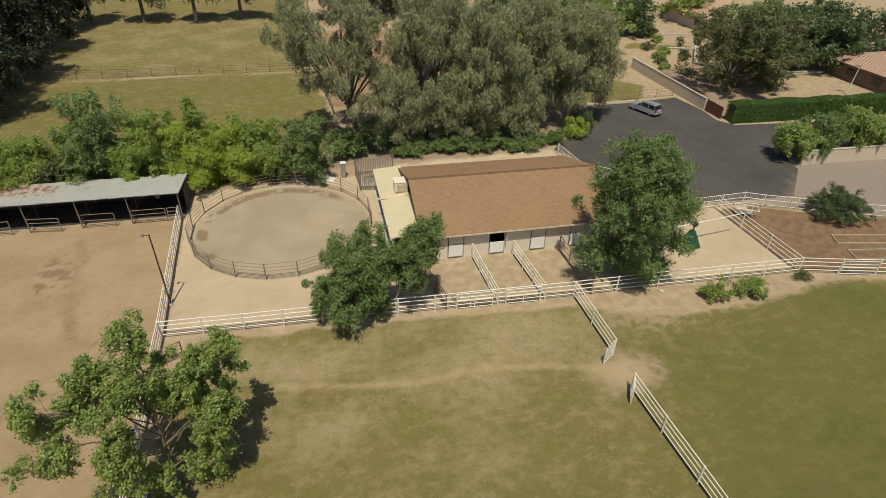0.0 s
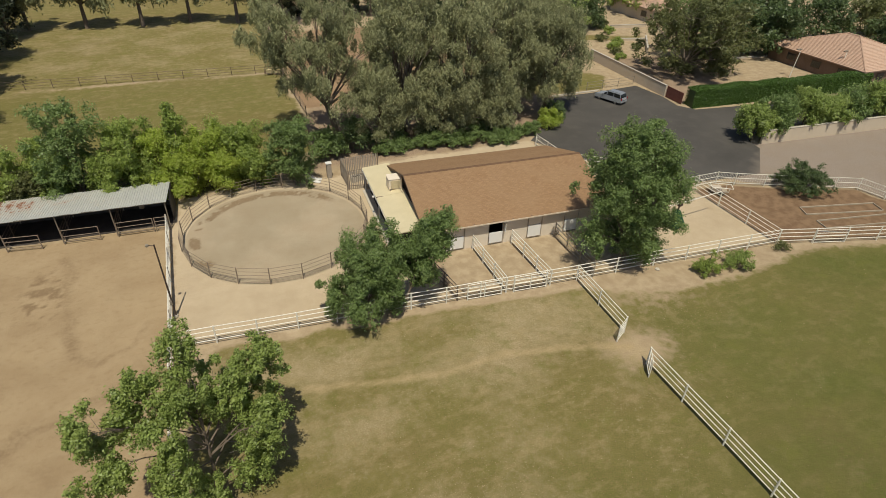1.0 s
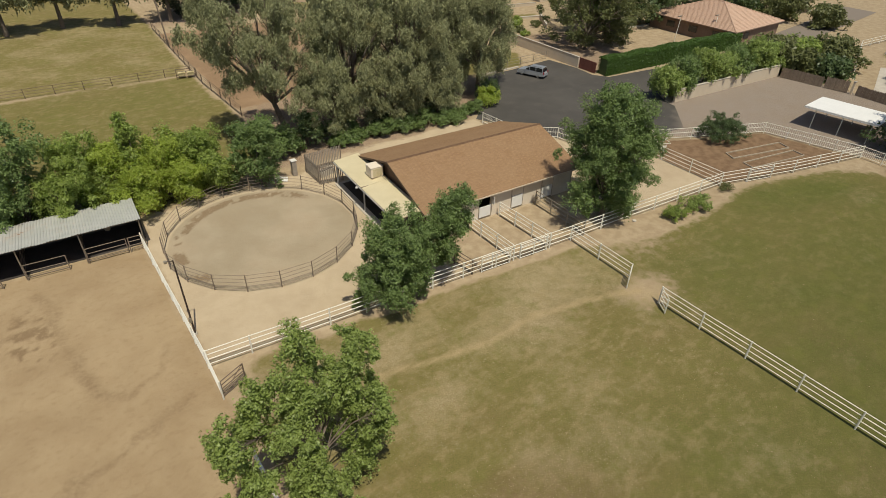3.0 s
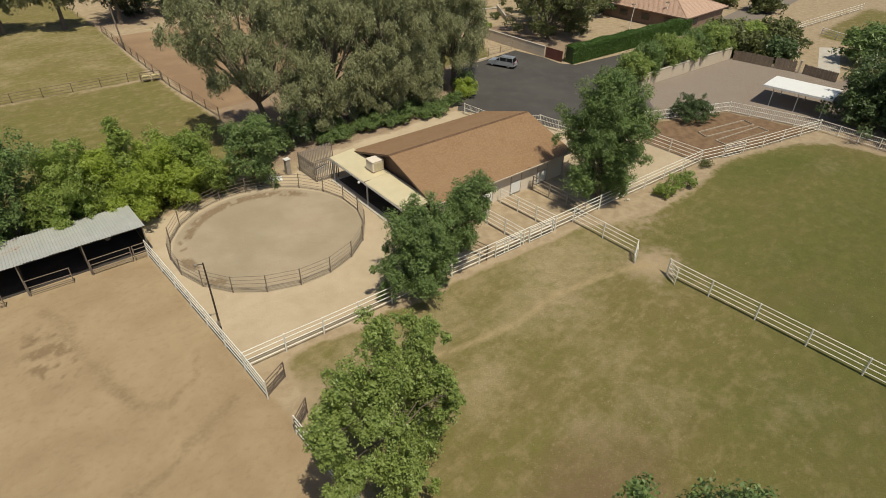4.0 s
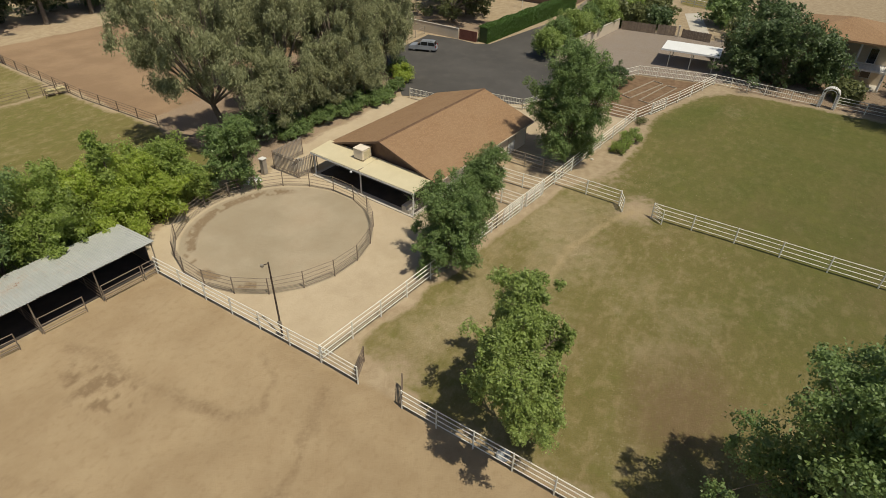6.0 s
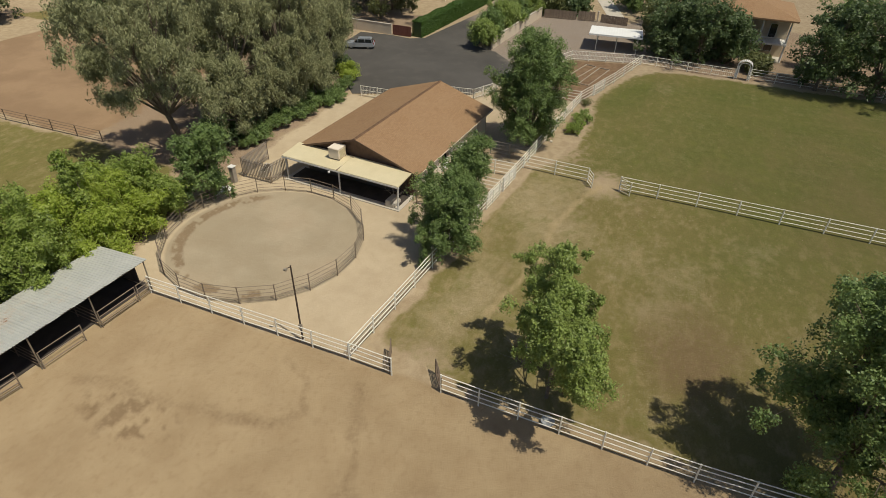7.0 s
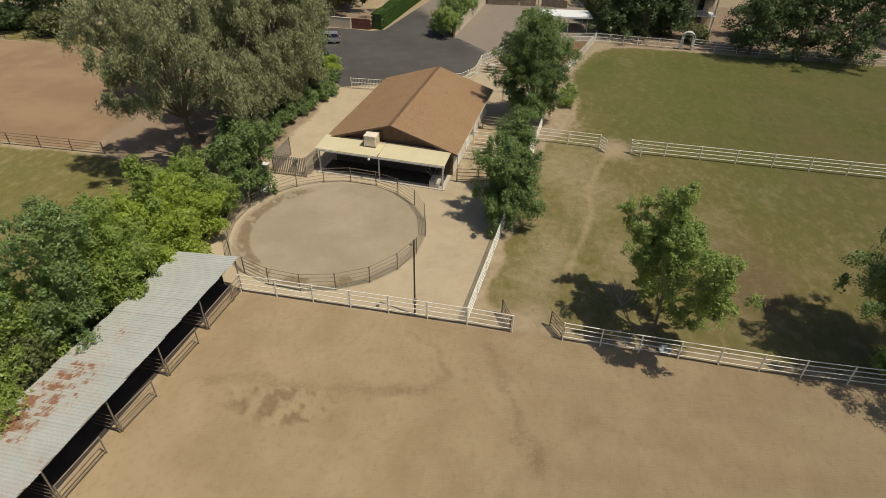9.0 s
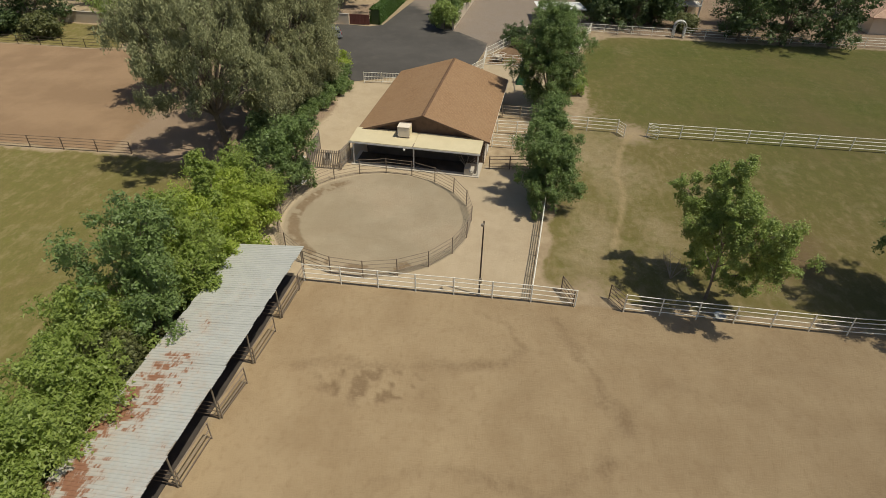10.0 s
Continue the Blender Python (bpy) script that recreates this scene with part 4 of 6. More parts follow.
# north paddock fences
fence("paddock_fence", "thin brown pipe fence across the north paddock", [(-40, 100.6), (6.4, 97.2)], RUST_PIPE, 1.3, (0.5, 0.9, 1.27), 3.6, 0.045, 0.025, group="paddock fences")
fence("paddock_fence", "brown pipe fence of the far riding ring", [(6.9, 77.0), (6.6, 92), (8.4, 127)], RUST_PIPE, 1.4, (0.35, 0.7, 1.05, 1.37), 3.4, 0.05, 0.028, group="paddock fences")
fence("paddock_fence", "brown pipe fence on the far side of riding ring", [(39.0, 92), (39.2, 122)], DARK_PIPE, 1.3, (0.4, 0.85, 1.27), 3.6, 0.05, 0.028, group="paddock fences")
fence("paddock_fence", "brown pipe fence behind the green hedge", [(-22, 69.2), (-33, 67.6)], RUST_PIPE, 1.3, (0.4, 0.8, 1.25), 3.0, 0.045, 0.028, group="paddock fences")
piece_root = thing("far_wall", "low beige wall beyond the riding ring", "wall", Matrix.Translation((52.0, 112.0, 0)))
part("wall_face", box(-0.15, -16, 0, 0.15, 22, 1.8), PINK_STUCCO, piece_root)
part("coping", box(-0.2, -16.05, 1.803, 0.2, 22.05, 1.88), CONCRETE, piece_root)


# ---- slatted yard gate beside the porch ----
def slat_panel(a, b, h, gap, label):
    a, b = Vector((*a, 0)), Vector((*b, 0))
    root = thing("slatted_screen", label, "screen", Matrix.Translation(a), "slatted screens")
    d = b - a
    n = int(d.length / gap)
    yaw = math.degrees(math.atan2(d.y, d.x))
    slat = mesh_of(box(-0.055, -0.012, 0.1, 0.055, 0.012, h), "slat", GREY_WOOD)
    for i in range(n + 1):
        piece("slat", slat, root, Matrix.Translation(d * (i / n)) @ pose(0, 0, 0, 0, 0, yaw))
    for z in (0.45, h - 0.3):
        piece("rail", RAILS[OLD_WOOD.name], root, stick(Vector((0, 0, z)), d + Vector((0, 0, z)), 0.03))
    for e in (Vector(), d):
        piece("post", POSTS[OLD_WOOD.name], root, stick(e, e + Vector((0, 0, h + 0.05)), 0.05))


slat_panel((6.9, 57.9), (6.85, 54.6), 2.1, 0.19, "tall brown slatted screen beside porch")
slat_panel((6.9, 57.9), (11.1, 57.9), 2.1, 0.19, "tall brown slatted screen behind porch")
slat_panel((6.95, 54.5), (9.3, 54.1), 2.1, 0.19, "brown slatted gate leaf beside porch post")


# ---- trough behind the screen ----
def build_trough():
    root = thing("water_trough", "pale grey stock trough behind the slatted screen", "trough", pose(8.5, 56.3, 0, 0, 0, 12))
    bm = box(-0.95, -0.32, 0.0, 0.95, 0.32, 0.08)
    for y in (-0.32, 0.26):
        box(-0.95, y, 0.081, 0.95, y + 0.06, 0.6, bm=bm)
    for x in (-0.95, 0.89):
        box(x, -0.259, 0.081, x + 0.06, 0.259, 0.6, bm=bm)
    part("basin", bm, CONCRETE, root)
    part("rim", box(-0.98, -0.35, 0.603, 0.98, -0.24, 0.64, 0.01), CONCRETE, root)
    part("rim", box(-0.98, 0.24, 0.603, 0.98, 0.35, 0.64, 0.01), CONCRETE, root)
    part("water", box(-0.88, -0.255, 0.45, 0.88, 0.255, 0.47), DARK_GLASS, root, "still dark water")


build_trough()


# ---- lamp pole of the arena ----
def build_pole():
    root = thing("lamp_pole", "tall thin brown floodlight pole at the arena fence", "lamp", Matrix.Translation((-10.65, 39.25, 0)))
    part("pole", rod((0, 0, 0), (-0.05, 0, 6.6), 0.07, 0.05, 10), DARK_PIPE, root)
    part("bracket", rod((-0.05, 0, 6.5), (-0.5, 0.1, 6.6), 0.03, n=6), DARK_PIPE, root)
    part("floodlight", box(-0.6, -0.04, 6.48, -0.4, 0.18, 6.66, 0.03), GREY_PIPE, root, "grey floodlight head")
    part("switch_box", box(-0.16, -0.14, 1.2, 0.02, 0.08, 1.6, 0.01), GREY_PIPE, root)
    part("foot", rod((0, 0, -0.02), (0, 0, 0.15), 0.16, 0.13, 12), CONCRETE, root)


build_pole()


# ---- hot walker ----
def build_walker():
    root = thing("hot_walker", "horse walker with green canvas cover and three pale arms", "walker", Matrix.Translation((35.0, 36.6, 0)) @ pose(0, 0, 0, 0, 0, 4))
    bm = bmesh.new()
    bmesh.ops.create_cone(bm, cap_ends=True, segments=4, radius1=1.12, radius2=0.25, depth=1.7, matrix=Matrix.Translation((0, 0, 0.88)) @ pose(0, 0, 0, 0, 0, 45))
    bmesh.ops.bevel(bm, geom=bm.edges[:], offset=0.05, segments=2, affect="EDGES")
    part("canvas_cover", bm, GREEN_TARP, root, "dark green canvas cover")
    part("mast", rod((0, 0, 0.2), (0, 0, 2.8), 0.07), DARK_PIPE, root)
    part("motor_head", box(-0.22, -0.22, 2.2, 0.22, 0.22, 2.55, 0.03), DARK_PIPE, root)
    for i in range(3):
        e = Vector((math.cos(i * math.pi / 2), math.sin(i * math.pi / 2), 0))
        part("arm", rod(Vector((0, 0, 2.45)), e * 5.6 + Vector((0, 0, 2.5)), 0.06, 0.045), WHITE_PIPE, root, "pale arm")
        part("stay", rod(Vector((0, 0, 2.75)), e * 3.2 + Vector((0, 0, 2.48)), 0.015, n=5), GREY_PIPE, root)


build_walker()


# ---- garden plot ----
def bed(a, b, c, d, label):
    """Timber edging round four corners."""
    root = thing("garden_bed", label, "garden bed", Matrix.Translation((*a, 0)), "garden beds")
    pts = [Vector((*q, 0)) - Vector((*a, 0)) for q in (a, b, c, d)]
    for p, q in zip(pts, pts[1:] + pts[:1]):
        yaw = math.degrees(math.atan2((q - p).y, (q - p).x))
        part("edging_board", box(0, -0.05, -0.02, (q - p).length, 0.05, 0.13, 0.01), PALE_WOOD, root, m=Matrix.Translation(p) @ pose(0, 0, 0, 0, 0, yaw))


bed((50.0, 34.7), (58.4, 32.65), (57.9, 31.15), (49.4, 33.4), "long timber-edged vegetable bed on brown soil")
bed((49.3, 32.1), (57.6, 30.5), (57.3, 29.0), (49.0, 30.7), "second long timber-edged bed on brown soil")


def garden_cart():
    """A low flat cart with a tube frame round its bed."""
    root = thing("garden_cart", "tan flat garden cart with white tube frame by fence", "cart", pose(44.1, 40.2, 0, 0, 0, -32))
    part("bed", box(-0.85, -0.55, 0.42, 0.85, 0.55, 0.5, 0.01), PALE_WOOD, root, "tan board bed")
    part("crate", box(-0.75, -0.4, 0.504, 0.2, 0.42, 0.8, 0.02), STUCCO, root, "tan crate")
    for y in (-0.55, 0.55):
        part("side_rail", rod((-0.9, y, 0.92), (1.3, y, 0.92), 0.035), WHITE_PIPE, root)
        for x in (-0.88, 0.0, 0.88):
            part("upright", rod((x, y, 0.44), (x, y, 0.92), 0.03), WHITE_PIPE, root)
        wheel = part("wheel", rod((0.1, y * 1.16, 0.24), (0.1, y * 1.36, 0.24), 0.26, n=18), RUBBER, root, "black tyre")
        part("hub", rod((0.1, y * 1.35, 0.24), (0.1, y * 1.38, 0.24), 0.1, n=12), GREY_PIPE, wheel)
    for x in (-0.9, 1.3):
        part("end_rail", rod((x, -0.55, 0.92), (x, 0.55, 0.92), 0.035), WHITE_PIPE, root)
    part("axle", rod((0.1, -0.65, 0.24), (0.1, 0.65, 0.24), 0.03), GREY_PIPE, root)
    part("prop_leg", rod((-0.8, 0, 0), (-0.8, 0, 0.42), 0.035), GREY_PIPE, root)


garden_cart()


# ---- shade shelter ----
def build_shelter():
    root = thing("shade_shelter", "flat white metal shade roof on thin posts", "shelter", pose(66.0, 34.2, 0, 0, 0, -84))
    L, D = 8.6, 6.7
    n = 40
    bm = slab([[(L * i / n, y, z + 0.008 * (i % 2)) for i in range(n + 1)] for y, z in ((0, 2.75), (D, 2.4))], 0.05)
    part("roof_sheet", bm, BRIGHT_SHEET, root, "white ribbed roof")
    part("fascia", box(0, -0.06, 2.55, L, -0.01, 2.8), BRIGHT_SHEET, root)
    for x in (1.4, 4.6, 7.9):
        for y, h in ((0.4, 2.7), (D - 0.4, 2.38)):
            part("shelter_post", rod((x, y, 0), (x, y, h), 0.06), WHITE_PIPE, root, "thin white post")
        part("rafter", rod((x, 0.1, 2.69), (x, D - 0.1, 2.35), 0.04), GREY_PIPE, root)


build_shelter()


# ---- garden arch ----
def build_arch():
    root = thing("garden_arch", "white trellis arch in the pasture fence", "arch", pose(62.0, 10.2, 0, 0, 0, 85))
    for y in (-0.45, 0.45):
        for x in (-1.0, -0.7, 0.7, 1.0):
            part("upright", rod((x, y, 0), (x, y, 1.95), 0.04), WHITE_BOARD, root)
        for k in range(12):
            a0, a1 = math.pi * k / 12, math.pi * (k + 1) / 12
            for r in (1.0, 0.7):
                part("arch_bar", rod((r * math.cos(a0), y, 1.95 + 0.85 * r * math.sin(a0)), (r * math.cos(a1), y, 1.95 + 0.85 * r * math.sin(a1)), 0.04, n=6), WHITE_BOARD, root)
    for k in range(13):
        a = math.pi * k / 12
        part("slat", box(-0.1, -0.5, -0.02, 0.1, 0.5, 0.02), WHITE_BOARD, root, m=Matrix.Translation((math.cos(a), 0, 1.95 + 0.85 * math.sin(a))) @ pose(0, 0, 0, 0, math.degrees(math.pi / 2 - a), 0))
    for x in (-0.85, 0.85):
        for z in (0.2, 0.45, 0.7, 0.95, 1.2, 1.45, 1.7):
            part("slat", box(x - 0.12, -0.46, z, x + 0.12, 0.46, z + 0.12), WHITE_BOARD, root)


build_arch()


# ---- walls and hedge by the asphalt ----
def garden_wall(name, label, a, b, h, t=0.25):
    a, b = Vector((*a, 0)), Vector((*b, 0))
    d = b - a
    root = thing(name, label, "wall", Matrix.Translation(a) @ pose(0, 0, 0, 0, 0, math.degrees(math.atan2(d.y, d.x))))
    part("wall_face", box(0, -t / 2, -0.05, d.length, t / 2, h), PINK_STUCCO, root)
    part("coping", box(-0.03, -t / 2 - 0.04, h + 0.003, d.length + 0.03, t / 2 + 0.04, h + 0.08, 0.01), CONCRETE, root, "pale coping")
    return root


garden_wall("garden_wall", "beige stucco wall stepping along the drive", (59.6, 67.2), (60.2, 88.0), 1.7)
garden_wall("yard_wall", "beige stucco yard wall under hanging trees", (59.4, 48.7), (84.0, 46.6), 1.75, 0.3)
gate = thing("drive_gate", "dark red boarded gate between wall and hedge", "gate", Matrix.Translation((59.6, 67.0, 0)))
for i in range(14):
    part("board", box(-0.03 - 0.045 * i / 14, -0.25 * i - 0.235, 0.08, 0.03 - 0.045 * i / 14, -0.25 * i, 1.75), RED_WOOD, gate)
for z in (0.4, 1.4):
    part("ledge", box(0.032, -3.5, z, 0.08, 0, z + 0.12), RED_WOOD, gate)
kerb = thing("kerb", "pale concrete kerb at the head of the drive", "kerb", Matrix.Translation((43.0, 72.75, 0)), kind="structure")
part("kerb_stone", box(0, -0.15, -0.05, 8.5, 0.15, 0.16, 0.03), CONCRETE, kerb)
fence("drive_rail", "thin pale pipe gate across the side drive", [(49.6, 73.4), (58.6, 73.6)], GREY_PIPE, 1.3, (0.4, 0.85, 1.27), 2.9, 0.045, 0.025)


# ---- estate car ----
def build_car():
    root = thing("estate_car", "silver-blue estate car parked on the asphalt", "car", pose(50.4, 68.4, 0.04, 0, 0, 111) @ Matrix.Diagonal((0.97, 1.02, 1.08, 1)))
    L, W = 4.7, 1.78
    # side outline of the lower body, lengthwise x (nose at +x)
    low = [(-2.3, 0.35), (-2.35, 0.62), (-2.3, 0.92), (0.9, 0.95), (1.9, 0.82), (2.3, 0.66), (2.35, 0.42), (2.28, 0.28), (-2.2, 0.28)]

    def loft(outline, half, inset):
        bm = bmesh.new()
        zs = [z for _, z in outline]
        lo, hi = min(zs), max(zs)
        sides = []
        for s in (-1, 1):
            sides.append([bm.verts.new((x, s * (half - inset * (z - lo) / (hi - lo)), z)) for x, z in outline])
        a, b = sides
        bm.faces.new(a), bm.faces.new(b[::-1])
        k = len(outline)
        for i in range(k):
            bm.faces.new((a[i], b[i], b[(i + 1) % k], a[(i + 1) % k]))
        bmesh.ops.recalc_face_normals(bm, faces=bm.faces)
        return bm

    b0 = loft(low, W / 2, 0.06)
    bmesh.ops.bevel(b0, geom=b0.edges[:], offset=0.06, segments=2, affect="EDGES")
    part("body", b0, CAR_PAINT, root, "silver-blue body")
    cabin = loft([(-2.22, 0.93), (-2.0, 1.42), (-1.7, 1.47), (0.1, 1.46), (1.0, 0.94)], W / 2 - 0.06, 0.2)
    bmesh.ops.bevel(cabin, geom=cabin.edges[:], offset=0.04, segments=2, affect="EDGES")
    part("glasshouse", cabin, DARK_GLASS, root, "dark tinted windows")
    roof = loft([(-2.04, 1.44), (-1.72, 1.5), (0.05, 1.49), (0.28, 1.41), (-1.9, 1.41)], W / 2 - 0.22, 0.05)
    part("roof_panel", roof, CAR_PAINT, root, "silver-blue roof")
    for x0, x1 in ((-2.12, -1.95), (-0.98, -0.86), (0.2, 0.3)):
        for s in (-1, 1):
            part("pillar", rod((x0, s * (W / 2 - 0.07), 0.93), (x1, s * (W / 2 - 0.24), 1.43), 0.04, n=6), CAR_PAINT, root)
    for s in (-1, 1):
        part("roof_rail", rod((-1.8, s * 0.58, 1.54), (0.0, s * 0.58, 1.53), 0.02, n=6), CHROME, root)
        part("tail_light", box(-2.37, s * 0.74 - 0.1, 0.7, -2.27, s * 0.74 + 0.1, 0.98, 0.01), RED_LENS, root, "red tail light")
        part("headlight", box(2.16, s * 0.66 - 0.16, 0.55, 2.32, s * 0.66 + 0.16, 0.72, 0.02), CHROME, root, "clear headlight")
        part("mirror", box(0.72, s * 0.95 - 0.09, 0.93, 0.86, s * 0.95 + 0.09, 1.07, 0.02), CAR_PAINT, root)
    for y in (-0.76, 0.76):
        for x in (-1.4, 1.42):
            wheel = part("wheel", rod((x, y - 0.1, 0.31), (x, y + 0.1, 0.31), 0.31, n=20), RUBBER, root, "black tyre")
            part("rim", rod((x, y + math.copysign(0.095, y), 0.31), (x, y + math.copysign(0.115, y), 0.31), 0.2, n=16), CHROME, wheel)
    part("rear_bumper", box(-2.42, -0.82, 0.32, -2.28, 0.82, 0.5, 0.03), CAR_PAINT, root)
    part("plate_bar", box(-2.4, -0.25, 0.72, -2.36, 0.25, 0.84), WHITE_BOARD, root, "pale plate")


build_car()


# ---- neighbouring houses ----
def hip_house(name, label, x0, y0, x1, y1, ez, rz, wall_mat, over=0.6, windows=()):
    root = thing(name, label, "house", Matrix.Translation((x0, y0, 0)))
    w, d = x1 - x0, y1 - y0
    for n_, b_ in (("wall", (over, over, 0, w - over, over + 0.25, ez)), ("wall", (over, d - over - 0.25, 0, w - over, d - over, ez)),
                   ("wall", (over, over + 0.25, 0, over + 0.25, d - over - 0.25, ez)), ("wall", (w - over - 0.25, over + 0.25, 0, w - over, d - over - 0.25, ez))):
        part(n_, box(*b_), wall_mat, root)
    along_y = d > w
    s = min(w, d) / 2
    ra, rb = ((s, s), (s, d - s)) if along_y else ((s, s), (w - s, s))
    c = [(0, 0), (w, 0), (w, d), (0, d)]
    faces = ([c[0], c[1], ra], [c[1], c[2], rb, ra], [c[2], c[3], rb], [c[3], c[0], ra, rb]) if along_y else ([c[0], c[1], rb, ra], [c[1], c[2], rb], [c[2], c[3], ra, rb], [c[3], c[0], ra])
    for f in faces:
        bm = bmesh.new()
        up = [bm.verts.new((x, y, rz if (x, y) in (ra, rb) else ez)) for x, y in f]
        lo = [bm.verts.new((x, y, (rz if (x, y) in (ra, rb) else ez) - 0.16)) for x, y in f]
        bm.faces.new(up), bm.faces.new(lo[::-1])
        for i in range(len(f)):
            bm.faces.new((lo[i], lo[(i + 1) % len(f)], up[(i + 1) % len(f)], up[i]))
        bmesh.ops.recalc_face_normals(bm, faces=bm.faces)
        slope = part("roof", bm, TILE, root, "terracotta tiled hip")
        # courses of tiles down the slope
        e0, e1 = Vector((*f[0], ez)), Vector((*f[1], ez))
        tops = [Vector((*q, rz)) for q in f[2:]]
        t0, t1 = (tops[-1], tops[0])
        tb = bmesh.new()
        rows = 26
        for r in range(rows):
            a, b = e0.lerp(t0, r / rows), e1.lerp(t1, r / rows)
            nrm = (e1 - e0).cross(t0 - e0).normalized()
            if (b - a).length > 0.3:
                rod(a + nrm * 0.02, b + nrm * 0.02, 0.05, n=4, bm=tb)
        tagged(part("tiling", tb, TILE, slope), kind="stuff")
    rb_ = bmesh.new()
    rod((*ra, rz + 0.02), (*rb, rz + 0.02), 0.13, bm=rb_)
    for q in c:
        end = ra if (Vector(q) - Vector(ra)).length < (Vector(q) - Vector(rb)).length else rb
        rod((*q, ez + 0.02), (*end, rz + 0.02), 0.11, n=6, bm=rb_)
    part("ridge_tiles", rb_, TILE, root)
    for side, pos, width, z0, z1 in windows:
        if side == "w":
            m = Matrix.Translation((over, pos, 0)) @ pose(0, 0, 0, 0, 0, 90)
        else:
            m = Matrix.Translation((pos, over, 0))
        f_ = part("window", box(-width / 2, -0.04, z0, width / 2, 0.03 if side == "s" else 0.04, z1), BROWN_TRIM, root, m=m)
        part("pane", box(-width / 2 + 0.07, -0.055 if side == "s" else 0.045, z0 + 0.07, width / 2 - 0.07, -0.043 if side == "s" else 0.055, z1 - 0.07), DARK_GLASS, f_)
    return root


hip_house("house", "single-storey house, terracotta tiled hip roof, brown walls", 92.4, 59.6, 109.5, 79.0, 2.8, 5.7, plain("brown_stucco", (0.25, 0.17, 0.12), (0.31, 0.22, 0.16), 1.0, 30.0, 0.9), windows=(("w", 4.0, 1.8, 0.9, 2.1), ("w", 9.0, 1.8, 0.9, 2.1), ("w", 14.0, 1.8, 0.9, 2.1), ("s", 5.0, 1.8, 0.9, 2.1)))
hip_house("house", "single-storey house with tan tiled roof among trees", 88.6, 105.8, 107.0, 122.5, 2.9, 5.2, PINK_STUCCO, windows=(("w", 4.0, 1.8, 0.9, 2.1), ("s", 6.0, 2.0, 0.9, 2.1)))
hip_house("house", "house with low tiled roof beyond the far trees", 70.0, -40.0, 88.0, -24.0, 2.9, 4.8, PINK_STUCCO, windows=(("w", 5.0, 1.8, 0.9, 2.1), ("w", 11.0, 1.8, 0.9, 2.1)))


def veranda_house():
    root = thing("veranda_house", "two-storey house with white veranda columns and balcony", "house", Matrix.Translation((73.0, 6.3, 0)))
    part("wall", box(3.2, -2.0, 0, 13.0, 10.0, 6.4), PINK_STUCCO, root)
    part("floor_slab", box(0, -2.0, 0, 3.19, 10.0, 0.15), CONCRETE, root)
    part("balcony", box(-0.1, -2.0, 2.7, 3.19, 10.0, 2.95), WHITE_BOARD, root, "white balcony edge")
    for y in (-1.8, 2.2, 6.4, 9.8):
        part("column", rod((0.2, y, 0.15), (0.2, y, 2.7), 0.17, 0.15, 12), WHITE_BOARD, root, "white column")
        part("column", rod((0.2, y, 2.95), (0.2, y, 6.4), 0.14, 0.12, 12), WHITE_BOARD, root, "white column")
    for i in range(30):
        y = -1.9 + i * 11.8 / 29
        part("baluster", rod((0.05, y, 2.95), (0.05, y, 3.75), 0.025, n=6), WHITE_BOARD, root)
    part("handrail", box(0.0, -1.95, 3.75, 0.1, 9.95, 3.83), WHITE_BOARD, root)
    part("roof", prism([(-0.6, -2.6), (13.6, -2.6), (13.6, 10.6), (-0.6, 10.6)], 6.4, 6.65), SHINGLE, root, "brown shingled eaves")
    bm = bmesh.new()
    bmesh.ops.create_cone(bm, cap_ends=True, segments=4, radius1=9.6, radius2=0.6, depth=1.7, matrix=Matrix.Translation((6.5, 4.0, 7.51)) @ pose(0, 0, 0, 0, 0, 45))
    part("roof", bm, SHINGLE, root, "brown shingled hip")
    for y in (0.2, 4.3, 8.2):
        w_ = part("window", box(3.12, y - 0.7, 0.9, 3.19, y + 0.7, 2.2), WHITE_BOARD, root)
        part("pane", box(3.09, y - 0.6, 1.0, 3.115, y + 0.6, 2.1), DARK_GLASS, w_)
        w_ = part("window", box(3.12, y - 0.6, 3.1, 3.19, y + 0.6, 5.3), WHITE_BOARD, root)
        part("pane", box(3.09, y - 0.5, 3.15, 3.115, y + 0.5, 5.2), DARK_GLASS, w_)


veranda_house()


def lean_lamp(x, y, tip, label):
    root = thing("garden_lamp", label, "lamp", Matrix.Translation((x, y, 0)), "leaning lamps")
    part("pole", rod((0, 0, 0), tip, 0.07, 0.05), WHITE_PIPE, root, "white pole")
    t = Vector(tip)
    part("head", box(t.x - 0.9, t.y - 0.15, t.z - 0.06, t.x + 0.05, t.y + 0.15, t.z + 0.08, 0.02), GREY_PIPE, root, "grey lamp head")


lean_lamp(87.0, 68.2, (0.5, 0.0, 4.6), "white lamp pole behind the clipped hedge")
lean_lamp(93.4, 64.6, (1.0, 0.4, 4.6), "white lamp pole beside the tiled house")
garden_wall("garden_kerb", "pale concrete kerb edging tan yard behind hedge", (84.0, 79.8), (94.2, 78.8), 0.18, 0.5)
garden_wall("garden_kerb", "pale concrete kerb beside the tiled house", (94.3, 78.4), (94.3, 68.4), 0.18, 0.5)
garden_wall("planter_wall", "low pale planter wall in the neighbouring garden", (77.6, 106.0), (86.0, 104.6), 0.6)
garden_wall("planter_wall", "low pale planter wall in the neighbouring garden", (72.8, 97.0), (78.4, 95.4), 0.4, 0.5)
garden_wall("patio_wall", "low beige patio wall by the house", (73.0, 88.0), (79.0, 96.0), 0.8)
